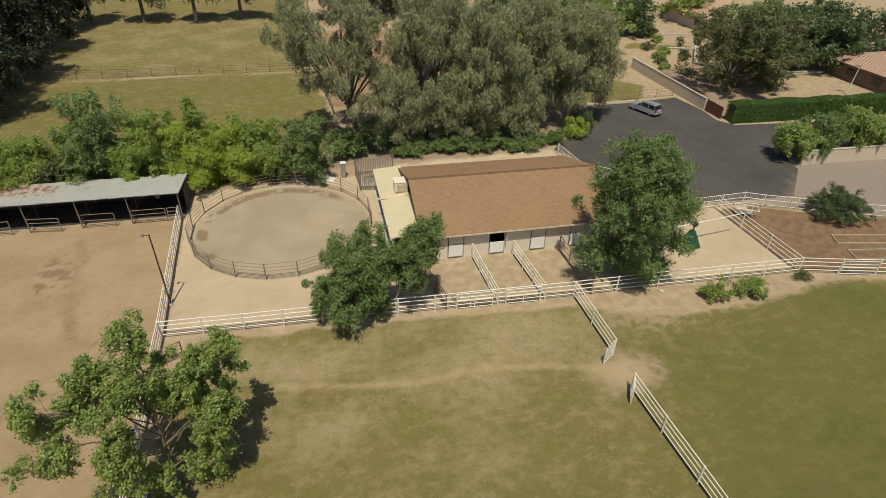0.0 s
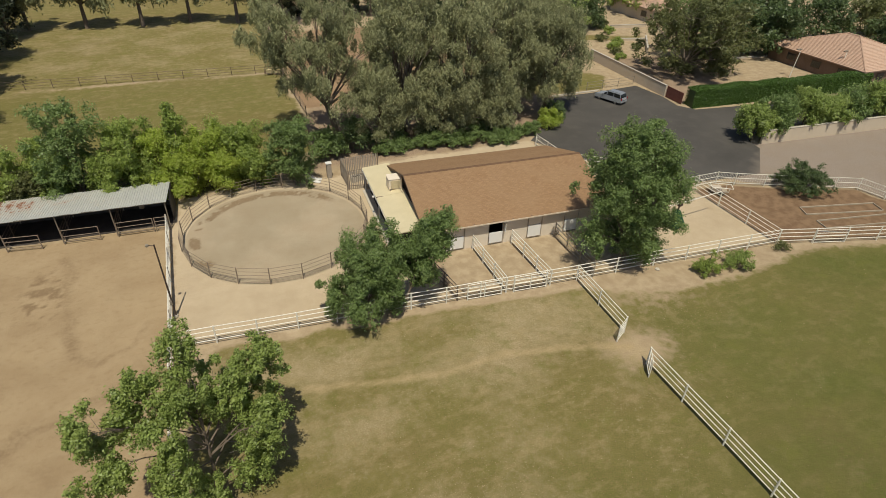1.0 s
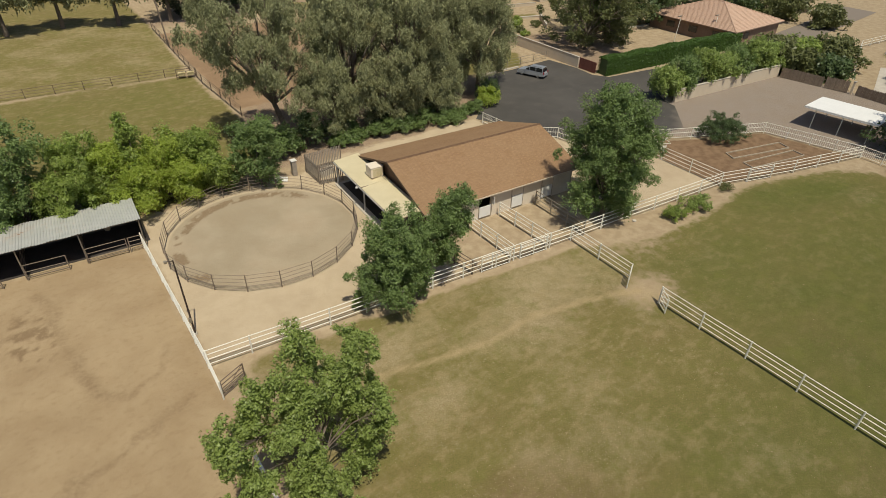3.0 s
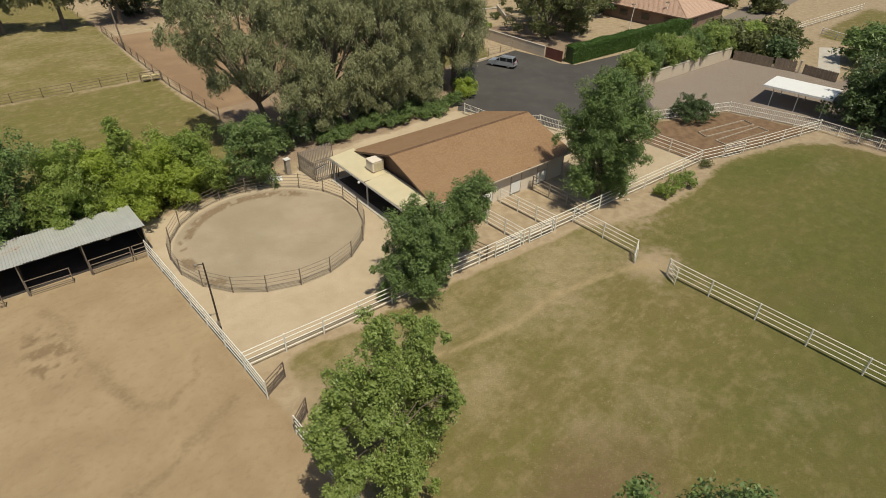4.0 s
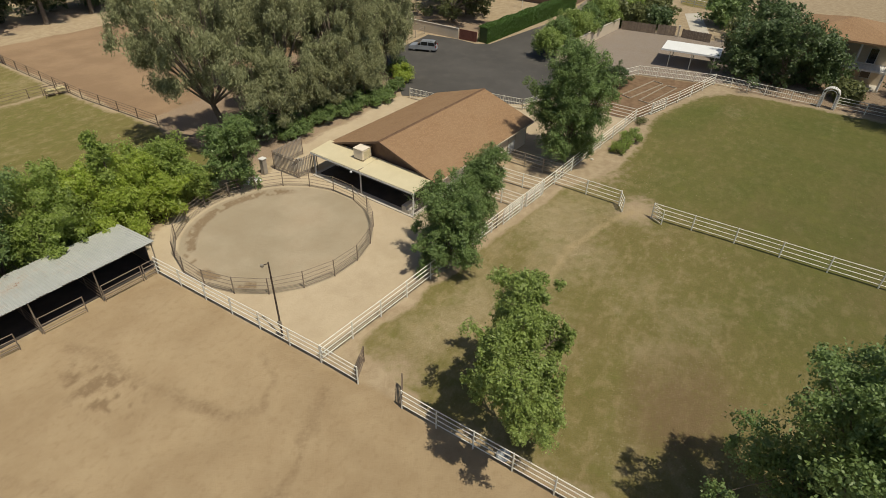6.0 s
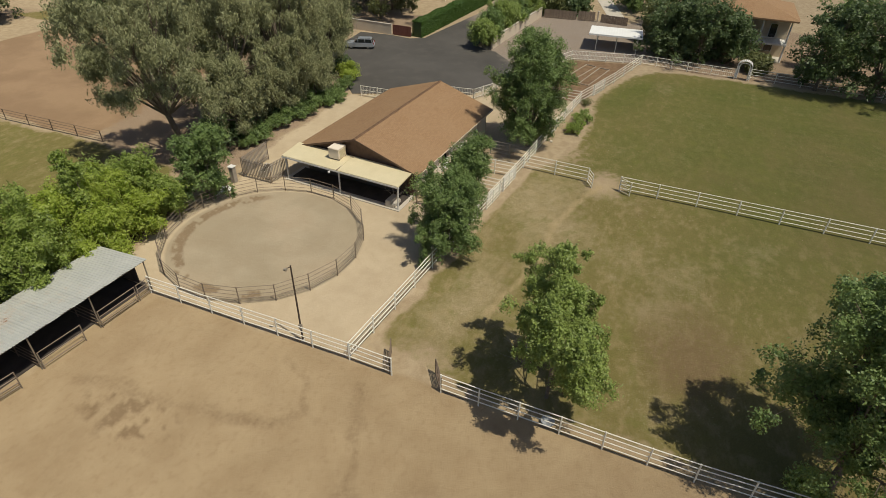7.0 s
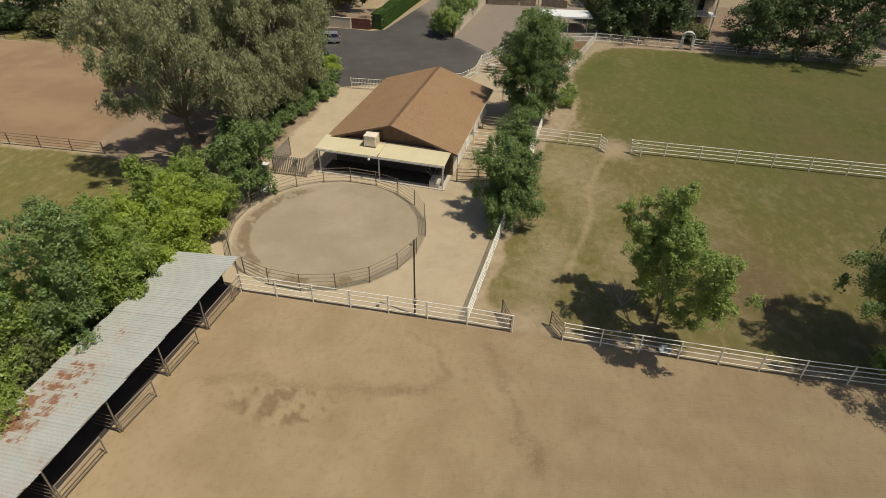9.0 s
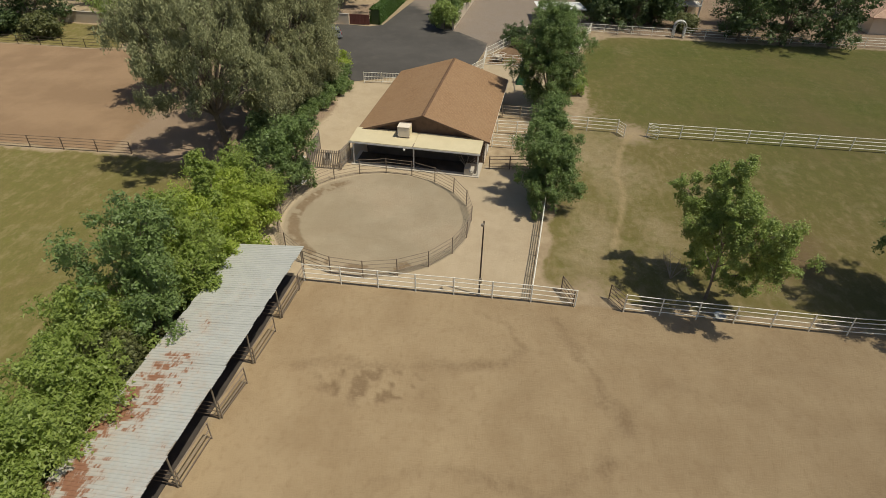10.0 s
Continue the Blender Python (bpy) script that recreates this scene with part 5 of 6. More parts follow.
def board_fence(a, b, label, low=1.6):
    """Upright boards side by side on two rails."""
    a, b = Vector((*a, 0)), Vector((*b, 0))
    d = b - a
    yaw = math.degrees(math.atan2(d.y, d.x))
    root = thing("timber_fence", label, "fence", Matrix.Translation(a) @ pose(0, 0, 0, 0, 0, yaw), "board fences")
    board = mesh_of(box(0, -0.014, 0.03, 0.2, 0.014, 1.0), "board", OLD_WOOD)
    for i in range(int(d.length / 0.215)):
        piece("board", board, root, pose(0.215 * i, 0, 0, 0, rng.uniform(-0.6, 0.6), 0) @ Matrix.Diagonal((1, 1, low + rng.uniform(-0.06, 0.06), 1)))
    for z in (0.4, 1.25):
        piece("rail", RAILS[OLD_WOOD.name], root, stick((0, 0.05, z), (d.length, 0.05, z), 0.035))


board_fence((83.8, 46.0), (84.6, 39.6), "brown board fence at the end of gravel yard")
board_fence((84.6, 39.5), (85.2, 36.2), "brown board fence beside the yard opening", 1.75)
board_fence((85.2, 35.2), (84.7, 30.0), "brown board fence beyond the yard opening", 1.5)
gatepost = thing("gate_post", "pale square post at the gravel yard opening", "post", Matrix.Translation((85.2, 35.8, 0)))
part("shaft", box(-0.15, -0.15, -0.05, 0.15, 0.15, 1.9, 0.02), PINK_STUCCO, gatepost)
part("cap", box(-0.19, -0.19, 1.903, 0.19, 0.19, 1.97, 0.01), CONCRETE, gatepost)
fence("far_fence", "white rail fence beyond the gravel yard", [(96, 40), (114, 46.5), (145, 44)], WHITE_PIPE, 1.4, (0.4, 0.85, 1.35), 3.6)
lamp = thing("utility_box", "slim pale utility cabinet beside slatted screen", "box", Matrix.Translation((5.6, 58.0, 0)))
part("cabinet", box(-0.25, -0.25, 0, 0.25, 0.25, 1.7, 0.02), GREY_WOOD, lamp)
part("lid", box(-0.32, -0.32, 1.703, 0.32, 0.32, 1.78, 0.02), WHITE_BOARD, lamp, "white lid")


# ---- far paddock things ----
pole = thing("utility_pole", "tall weathered timber pole beside paddock fence", "pole", Matrix.Translation((7.9, 114.0, 0)))
part("shaft", rod((0, 0, -0.1), (-0.6, 0.3, 9.5), 0.15, 0.1, 10), OLD_WOOD, pole)
part("cross_arm", box(-1.6, 0.2, 8.7, 0.5, 0.34, 8.86), OLD_WOOD, pole)

feeder = thing("hay_feeder", "low pipe hay feeder holding pale straw", "feeder", pose(5.6, 96.0, 0, 0, 0, -12))
for x in (-1.4, 1.4):
    for y in (-0.6, 0.6):
        part("leg", rod((x, y, 0), (x, y, 1.2), 0.04), RUST_PIPE, feeder)
for y in (-0.6, 0.6):
    for z in (0.35, 1.15):
        part("side_rail", rod((-1.4, y, z), (1.4, y, z), 0.035), RUST_PIPE, feeder)
STRAW = plain("pale_straw", (0.55, 0.45, 0.24), (0.70, 0.60, 0.36), 6.0, 40.0, 0.95)
for x in (-0.65, 0.6):
    part("hay_bale", box(x - 0.5, -0.42, 0.36, x + 0.5, 0.42, 0.92, 0.08), STRAW, feeder, "pale straw bale")


def tarp(at, turn):
    """A sheet dropped in folds."""
    n = 18
    bm = slab([[((i / n - 0.5) * 1.9, (j / n - 0.5) * 1.1, 0.05 + 0.55 * max(0.0, 1 - abs(i / n - 0.5) * 2.1) ** 0.6 * max(0.0, 1 - abs(j / n - 0.5) * 2.1) ** 0.6 * (0.6 + 0.8 * abs(noise.noise(Vector((i * 0.35, j * 0.35, 4.0)))))) for j in range(n + 1)] for i in range(n + 1)], 0.02)
    ob = new("tarp", mesh_of(bm, "tarp", WHITE_BOARD))
    ob.matrix_world = pose(at[0], at[1], 0, 0, 0, turn)
    tagged(ob, "crumpled pale tarp lying beside round pen", "tarp")


tarp((3.7, 57.9), -25)

pad = new("path", mesh_of(prism([(88.5, 34.0), (104.0, 39.0), (106.5, 36.4), (90.5, 31.2)], -0.04, 0.03), "path", CONCRETE))
tagged(pad, "pale concrete path beyond the board fence", "path", kind="structure")
fence("paddock_fence", "white rail fence of the far lawn paddock", [(113.4, 42.0), (111.0, 36.0), (109.5, 30.0)], WHITE_PIPE, 1.4, (0.45, 0.9, 1.35), 2.6, 0.07, 0.06, group="far white fences")


# ---- plants ----
def quads_mesh(name, corners, material):
    """A mesh of loose leaves from an array (n, corners, 3)."""
    k, c = corners.shape[:2]
    me = bpy.data.meshes.new(name)
    me.vertices.add(k * c)
    me.vertices.foreach_set("co", corners.astype(np.float32).ravel())
    me.loops.add(k * c)
    me.loops.foreach_set("vertex_index", np.arange(k * c, dtype=np.int32))
    me.polygons.add(k)
    me.polygons.foreach_set("loop_start", np.arange(0, k * c, c, dtype=np.int32))
    me.update(calc_edges=True)
    me.materials.append(material)
    return me


def unit(v):
    return v / np.maximum(np.linalg.norm(v, axis=1, keepdims=True), 1e-6)


def leaves(gen, centres, radii, per, length, width, flat=0.8, hang=0.0, shell=0.2, lift=0.4, pointed=True):
    """Leaves about clump centres: in loose uneven clouds, or hanging in strands."""
    k = len(centres)
    n = k * per
    c = np.repeat(centres, per, 0)
    r = np.repeat(radii, per)[:, None]
    uneven = np.repeat(gen.uniform(0.65, 1.35, size=(k, 3)) * np.array([1, 1, flat]), per, 0)
    d = unit(gen.normal(size=(n, 3)))
    # sprays: leaves gather on a few dozen twig ends in each clump
    twig = unit(gen.normal(size=(k * 26, 3)) + np.array([0, 0, 0.25]))
    pick = np.repeat(np.arange(k) * 26, per) + gen.integers(0, 26, n)
    d = unit(twig[pick] + 0.30 * d)
    far = (shell + (1.12 - shell) * gen.random((n, 1)) ** 0.55) * (1 + 0.12 * gen.normal(size=(n, 1)))
    p = c + d * far * r * uneven
    if hang:
        # strands: leaves of one twig hang below one another
        out = (0.35 + 0.75 * gen.random((k * 26, 1)))[pick]
        p = c + twig[pick] * out * r * uneven + 0.11 * gen.normal(size=(n, 3))
        drop = gen.uniform(0.5, 1.5, size=k * 26)[pick]
        p[:, 2] -= hang * r[:, 0] * drop * gen.random(n)
        p[:, 2] = np.maximum(p[:, 2], 0.5)
    nrm = unit(d * 0.55 + np.array([0, 0, lift]) + 0.5 * gen.normal(size=(n, 3)))
    t = unit(np.cross(nrm, gen.normal(size=(n, 3))))
    if hang:
        t = unit(t * 0.8 + np.array([0, 0, -0.8]) * hang)
        face = np.array([0, 0, 1.0]) + d * 0.5 + 0.5 * gen.normal(size=(n, 3))
        nrm = unit(face - t * np.sum(face * t, 1, keepdims=True))
    s = np.cross(nrm, t)
    ln = length * (0.6 + 0.8 * gen.random((n, 1)))
    wd = width * (0.6 + 0.8 * gen.random((n, 1)))
    if pointed:
        return np.stack([p - t * ln / 2 - s * wd / 2, p - t * ln / 2 + s * wd / 2, p + t * ln / 2], 1)
    bend = nrm * ln * 0.12
    return np.stack([p - t * ln / 2, p + s * wd / 2 + bend, p + t * ln / 2, p - s * wd / 2 + bend], 1)


def limb(bm, pts, radii, n=6):
    """A tapered tube along points."""
    rings = []
    for i, p in enumerate(pts):
        d = (pts[min(i + 1, len(pts) - 1)] - pts[max(i - 1, 0)]).normalized()
        a = d.orthogonal().normalized()
        b = d.cross(a)
        rings.append([bm.verts.new(p + (a * math.cos(2 * math.pi * k / n) + b * math.sin(2 * math.pi * k / n)) * radii[i]) for k in range(n)])
    for q, w in zip(rings, rings[1:]):
        for k in range(n):
            bm.faces.new((q[k], q[(k + 1) % n], w[(k + 1) % n], w[k]))
    bm.faces.new(rings[-1])


def tree(name, label, at, height, rx, ry, leaf_mat, seed, bark=BARK, base=0.28, foot=None, lobes=9, clumps=6, per=420, clump_r=0.95, leaf=(0.22, 0.13), hang=0.0, trunk_r=None, lean=(0, 0), turn=0.0, group="", category="tree", stems=1, shape=1.0, spread=0.2, tall=0.85, tips=None, pointed=True):
    """A trunk, limbs that reach into lobes, and a crown of leaf clumps round their ends. base: where it forks; foot: where the crown begins, as parts of the height."""
    gen = np.random.default_rng(seed)
    rg = random.Random(seed)
    root = thing(name, label, category, pose(at[0], at[1], 0, 0, 0, turn), group)
    trunk_r = trunk_r or height * 0.018
    foot = base if foot is None else foot
    wood = bmesh.new()
    lx, ly = lean
    fork = Vector((lx * base, ly * base, height * base))
    for s in range(stems):
        off = Vector((0, 0, 0)) if stems == 1 else Vector((rg.uniform(-0.5, 0.5), rg.uniform(-0.5, 0.5), 0))
        limb(wood, [off + Vector((0, 0, -0.1)), off + Vector((lx * base * 0.4, ly * base * 0.4, height * base * 0.5)), fork], [trunk_r * 1.25, trunk_r, trunk_r * 0.85], 10)
    crotch = fork + Vector((0, 0, -0.1))
    if tips:
        # a leader goes on above the fork and carries the limbs one above another
        limb(wood, [crotch, Vector((0.1, 0.1, height * 0.42)), Vector((0.0, 0.25, height * 0.82))], [trunk_r * 0.85, trunk_r * 0.6, trunk_r * 0.12], 8)
    part("trunk", wood, bark, root)
    centres, radii = [], []
    for i in range(lobes):
        f = (i + 0.5) / lobes
        u = f ** 0.75
        h = foot + (1 - foot) * (0.06 + 0.86 * u)
        # widest a little below the middle, drawn in at the top
        wide = (1 - 0.5 * max(0.0, u - 0.35) ** 1.4 / 0.65 ** 1.4) * min(1.0, 0.62 + 1.3 * u) * shape
        ang = i * 2.399963 + rg.uniform(-0.5, 0.5)
        reach = wide * rg.uniform(0.35, 0.86)
        tip = Vector((lx * h + rx * reach * math.cos(ang), ly * h + ry * reach * math.sin(ang), height * h))
        if tips:
            tip = Vector(tips[i])
            crotch = fork.lerp(Vector((0.1, 0.1, height * 0.42)), min(max((tip.z * 0.58 - fork.z) / (height * 0.42 - fork.z), 0.0), 1.0))
        bend = Vector((rg.uniform(-0.3, 0.3), rg.uniform(-0.3, 0.3), 0.03 * height))
        mid = crotch.lerp(tip, 0.55) + bend
        wood = bmesh.new()
        limb(wood, [crotch, mid, tip], [trunk_r * 0.5, trunk_r * 0.28, trunk_r * 0.07])
        for k in range(clumps):
            a = (k + 0.5) / clumps
            p = (mid.lerp(tip, 0.45 + 0.7 * a) if k % 2 else tip) + Vector((rg.gauss(0, 1) * rx * spread, rg.gauss(0, 1) * ry * spread, rg.gauss(0, 0.28 * spread) * height))
            p.z = min(max(p.z, height * foot + clump_r * 0.5), height - clump_r * 0.75)
            if tips:
                p = (tip if k % 5 else mid.lerp(tip, 0.6)) + Vector((rg.gauss(0, 0.46), rg.gauss(0, 0.46), rg.uniform(-1.5, 0.7)))
            centres.append(tuple(p))
            radii.append(clump_r * rg.uniform(0.55, 1.2))
            start = mid.lerp(tip, 0.1 + 0.75 * ((k * 0.618) % 1.0))
            limb(wood, [start, start.lerp(p, 0.6) + Vector((0, 0, 0.08)), p], [trunk_r * 0.13, trunk_r * 0.08, trunk_r * 0.03], 3)
        part("limb", wood, bark, root)
    q = leaves(gen, np.array(centres), np.array(radii), per, leaf[0], leaf[1], hang=hang, flat=tall, pointed=pointed)
    crown = new("crown", quads_mesh("crown", q, leaf_mat))
    crown.parent = root
    return root


def shrub(name, label, at, height, rx, ry, leaf_mat, seed, clumps=26, per=330, clump_r=0.75, leaf=(0.2, 0.13), hang=0.0, category="bush", group="", spike=0.0):
    """Several stems and a mound of leaf clumps down to the ground."""
    gen = np.random.default_rng(seed)
    rg = random.Random(seed)
    root = thing(name, label, category, Matrix.Translation((at[0], at[1], 0)), group)
    centres, radii = [], []
    for i in range(clumps):
        a, r = i * 2.399963 + rg.uniform(-0.4, 0.4), math.sqrt((i + 0.5) / clumps)
        top = height * math.sqrt(max(0.05, 1 - 0.8 * r * r)) * rg.uniform(0.75, 1.08)
        if spike and i % 5 == 0:
            top += spike * rg.random()
        x, y = rx * r * math.cos(a), ry * r * math.sin(a)
        for z in ((top - clump_r * 0.7), top * 0.52) if top > clump_r * 2.2 else (top - clump_r * 0.6,):
            centres.append((x + rg.gauss(0, 0.15) * rx, y + rg.gauss(0, 0.15) * ry, max(z, clump_r * 0.5)))
            radii.append(clump_r * rg.uniform(0.7, 1.2))
        if i % 3 == 0:
            stem = bmesh.new()
            limb(stem, [Vector((x * 0.2, y * 0.2, -0.05)), Vector((x * 0.7, y * 0.7, top * 0.45)), Vector((x, y, top * 0.85))], [0.05, 0.035, 0.012], 5)
            part("stem", stem, BARK, root)
    crown = new("foliage", quads_mesh("foliage", leaves(gen, np.array(centres), np.array(radii), per, leaf[0], leaf[1], hang=hang), leaf_mat))
    crown.parent = root
    return root


# trees of the pasture edge
ASH_LOBES = [(0.0, 0.3, 10.6), (-2.5, 0.4, 9.3), (-4.3, -1.3, 8.7), (2.5, 0.7, 8.6), (-0.7, 0.0, 8.5), (3.8, 2.4, 7.3), (-1.2, -1.8, 7.3), (-4.0, -1.9, 7.0), (-2.8, 0.7, 7.0),
             (-0.4, 1.5, 6.7), (2.8, -1.0, 6.0), (3.6, 0.4, 6.0), (2.1, 1.5, 6.4), (-1.6, -2.2, 5.2), (2.3, 1.2, 4.3), (-0.4, -1.7, 2.9), (2.2, -0.3, 2.7), (0.9, 0.7, 7.7)]
tree("ash_tree", "open leafy ash tree at the arena fence", (-8.8, 22.4), 12.0, 4.5, 2.6, LEAF_ASH, 11, lobes=18, clumps=18, per=310, clump_r=0.45, base=0.12, foot=0.03, trunk_r=0.11, leaf=(0.14, 0.085), group="pasture trees", pointed=False, tall=1.15, tips=ASH_LOBES)
tree("ash_tree", "low leafy ash tree leaning over pasture fence", (2.6, 34.0), 7.4, 2.9, 3.2, LEAF_DEEP, 12, lobes=17, clumps=11, per=370, clump_r=0.58, base=0.14, foot=0.02, spread=0.2, leaf=(0.15, 0.09), lean=(1.2, 0.3), trunk_r=0.1, group="pasture trees", pointed=False, tall=1.2)
tree("ash_tree", "small upright ash tree beside stall runs", (6.0, 34.3), 8.4, 1.7, 1.9, LEAF_DEEP, 13, lobes=11, clumps=10, per=390, clump_r=0.55, base=0.2, foot=0.2, leaf=(0.15, 0.09), spread=0.2, lean=(2.8, -0.2), trunk_r=0.1, group="pasture trees", pointed=False, tall=1.15)
tree("ash_tree", "tall dense ash tree at the yard corner", (26.2, 33.3), 13.0, 4.4, 4.6, LEAF_DEEP, 14, lobes=26, clumps=11, per=400, clump_r=0.84, base=0.14, foot=0.0, spread=0.15, leaf=(0.165, 0.1), group="pasture trees", pointed=False, tall=1.0)
tree("ash_tree", "spreading ash tree shading the arena fence", (-9.0, 6.6), 14.0, 6.2, 4.8, LEAF_DEEP, 15, lobes=24, clumps=12, per=400, clump_r=0.76, base=0.16, foot=0.2, spread=0.19, leaf=(0.16, 0.1), group="pasture trees", pointed=False, tall=1.15)

# row behind the shed
ROW = [(-21.0, 62.2, 6.6, 2.7, LEAF_MIX), (-39, 60.6, 6.0, 3.2, LEAF_MIX), (-34, 60.8, 6.2, 3.0, LEAF_MIX), (-29.4, 60.8, 6.2, 2.6, LEAF_MIX), (-25.0, 60.9, 6.4, 2.4, LEAF_MIX), (-18.2, 60.4, 10.6, 3.4, LEAF_DEEP), (-13.8, 60.8, 8.2, 3.1, LEAF_MIX),
       (-10.8, 60.8, 6.6, 3.1, LEAF_YELLOW), (-6.8, 60.8, 6.4, 3.1, LEAF_YELLOW), (-3.2, 61.4, 6.3, 2.9, LEAF_MIX), (1.8, 57.8, 7.4, 2.3, LEAF_DEEP),
       (-15.6, 58.9, 5.6, 2.2, LEAF_MIX), (-8.4, 58.6, 4.8, 2.0, LEAF_YELLOW), (-5.2, 58.8, 4.4, 1.8, LEAF_YELLOW), (-2.2, 59.0, 4.2, 1.6, LEAF_MIX), (-22.6, 60.0, 4.2, 1.6, LEAF_OLIVE), (-27.2, 60.4, 4.6, 1.8, LEAF_MIX), (-31.8, 60.2, 4.8, 1.9, LEAF_MIX)]
for i, (x, y, h, r, m) in enumerate(ROW):
    word = {LEAF_MIX.name: "mid-green", LEAF_DEEP.name: "deep green", LEAF_YELLOW.name: "yellow-green", LEAF_ASH.name: "fresh green", LEAF_OLIVE.name: "brownish olive"}[m.name]
    tree("hedgerow_tree", "bushy " + word + " tree in the row behind shed", (x, y), h, r, r * 1.1, m, 40 + i, lobes=11 if h > 6 else 8, clumps=9, per=210, clump_r=0.74, base=0.1, foot=0.02, leaf=(0.22, 0.125), spread=0.24, tall=1.05, group="hedgerow", stems=3, trunk_r=0.09)
tree("hedgerow_tree", "slender tree standing above the hedgerow", (-9.0, 59.9), 9.4, 0.8, 0.8, LEAF_MIX, 60, lobes=7, clumps=4, per=300, clump_r=0.6, base=0.3, group="hedgerow")

# eucalyptus grove behind the barn
EUC = [(9.0, 67.2, 18.0, 10.5, 8.8), (17.2, 66.4, 18.5, 7.2, 8.2), (24.4, 64.6, 17.0, 7.0, 7.8), (30.4, 66.6, 18.0, 7.4, 7.6), (38.0, 66.8, 15.5, 7.4, 5.8), (22.0, 79.0, 17.0, 6.0, 6.0), (44.0, 80.5, 13.0, 5.4, 5.0), (13.4, 63.4, 10.5, 4.4, 3.2), (20.6, 62.8, 10.0, 4.6, 3.0), (27.6, 62.4, 9.0, 4.4, 2.8)]
for i, (x, y, h, rx, ry) in enumerate(EUC):
    tree("eucalyptus_tree", "tall grey-green eucalyptus with hanging foliage", (x, y), h, rx, ry, LEAF_EUC, 80 + i, BARK, base=0.26, foot=0.27 if i == 0 else 0.17 if i < 7 else 0.1, lobes=28 if i == 0 else 33, clumps=6, per=420 if i == 0 else 310 if i < 5 else 100 if i < 7 else 170, clump_r=0.98 if i < 7 else 0.8, leaf=(0.25, 0.105) if i not in (5, 6) else (0.46, 0.18), hang=1.15, trunk_r=0.32 if i < 7 else 0.16, group="eucalyptus grove", spread=0.085, lean=(-4.5, 0) if i == 0 else (0, 0), tall=0.75)
strip = random.Random(77)
for i in range(11):
    x = 12.9 + i * 1.95 + strip.uniform(-0.5, 0.5)
    shrub("laurel_bush", "dark green bush along the strip behind barn", (x, 61.9 - (x - 13) * 0.075 + strip.uniform(-0.6, 0.8)), strip.uniform(1.3, 2.3), strip.uniform(1.1, 1.9), strip.uniform(0.8, 1.3), LEAF_DEEP, 120 + i, 12, 190, 0.5, (0.2, 0.12), group="strip bushes", spike=0.7)
# extra dark bushes that stand in for the deep shade beneath the grove
for i, (x, y, h) in enumerate(((6.6, 62.9, 4.2), (10.0, 63.6, 4.8), (14.6, 64.2, 3.2), (20.6, 64.0, 3.4), (27.0, 63.6, 3.0))):
    shrub("laurel_bush", "tall dark bush added to deepen the eucalyptus grove shade", (x, y), h, 1.9, 1.5, LEAF_DARK if i % 2 else LEAF_DEEP, 180 + i, 14, 150, 0.8, (0.28, 0.17), group="strip bushes")
shrub("laurel_bush", "yellow-green bush at the asphalt corner", (36.2, 62.4), 2.8, 1.2, 1.2, LEAF_YELLOW, 140, 12, 260, 0.6)
shrub("laurel_bush", "dark bush at the asphalt edge", (38.0, 64.4), 3.0, 1.4, 1.4, LEAF_DARK, 141, 12, 260, 0.65)

# garden and pasture bushes
shrub("garden_bush", "dense dark green rounded bush in garden plot", (53.2, 37.6), 3.0, 2.7, 2.4, LEAF_DARK, 150, 64, 150, 0.42, (0.17, 0.07), spike=1.0)
shrub("pasture_bush", "low green bush outside the pasture fence", (32.0, 29.2), 1.6, 1.1, 0.9, LEAF_MIX, 151, 17, 110, 0.33, (0.15, 0.075), spike=0.9)
shrub("pasture_bush", "low spreading green bush outside pasture fence", (35.3, 28.9), 1.7, 1.3, 1.0, LEAF_ASH, 152, 19, 120, 0.35, (0.15, 0.075), spike=0.8)
shrub("pasture_bush", "leafy green sucker growth beside arena fence", (-10.2, 8.0), 2.4, 0.8, 0.8, LEAF_ASH, 154, 9, 200, 0.45, (0.17, 0.1))
shrub("pasture_bush", "thin straggling brown-green plant by the fence", (41.5, 29.6), 1.0, 0.8, 0.5, LEAF_OLIVE, 153, 6, 120, 0.35, (0.15, 0.06))

# trees overhanging the yard wall
for i in range(7):
    tree("acacia_tree", "feathery green tree hanging over the yard wall", (59.4 + i * 4.1, 50.2 - i * 0.22), 5.0 + 0.6 * (i % 3), 3.1, 2.5, LEAF_DEEP if i % 3 == 1 else LEAF_ASH, 160 + i, base=0.3, foot=0.2, lobes=10, clumps=5, per=230, clump_r=0.9, leaf=(0.32, 0.14), hang=0.7, group="wall trees", trunk_r=0.09)


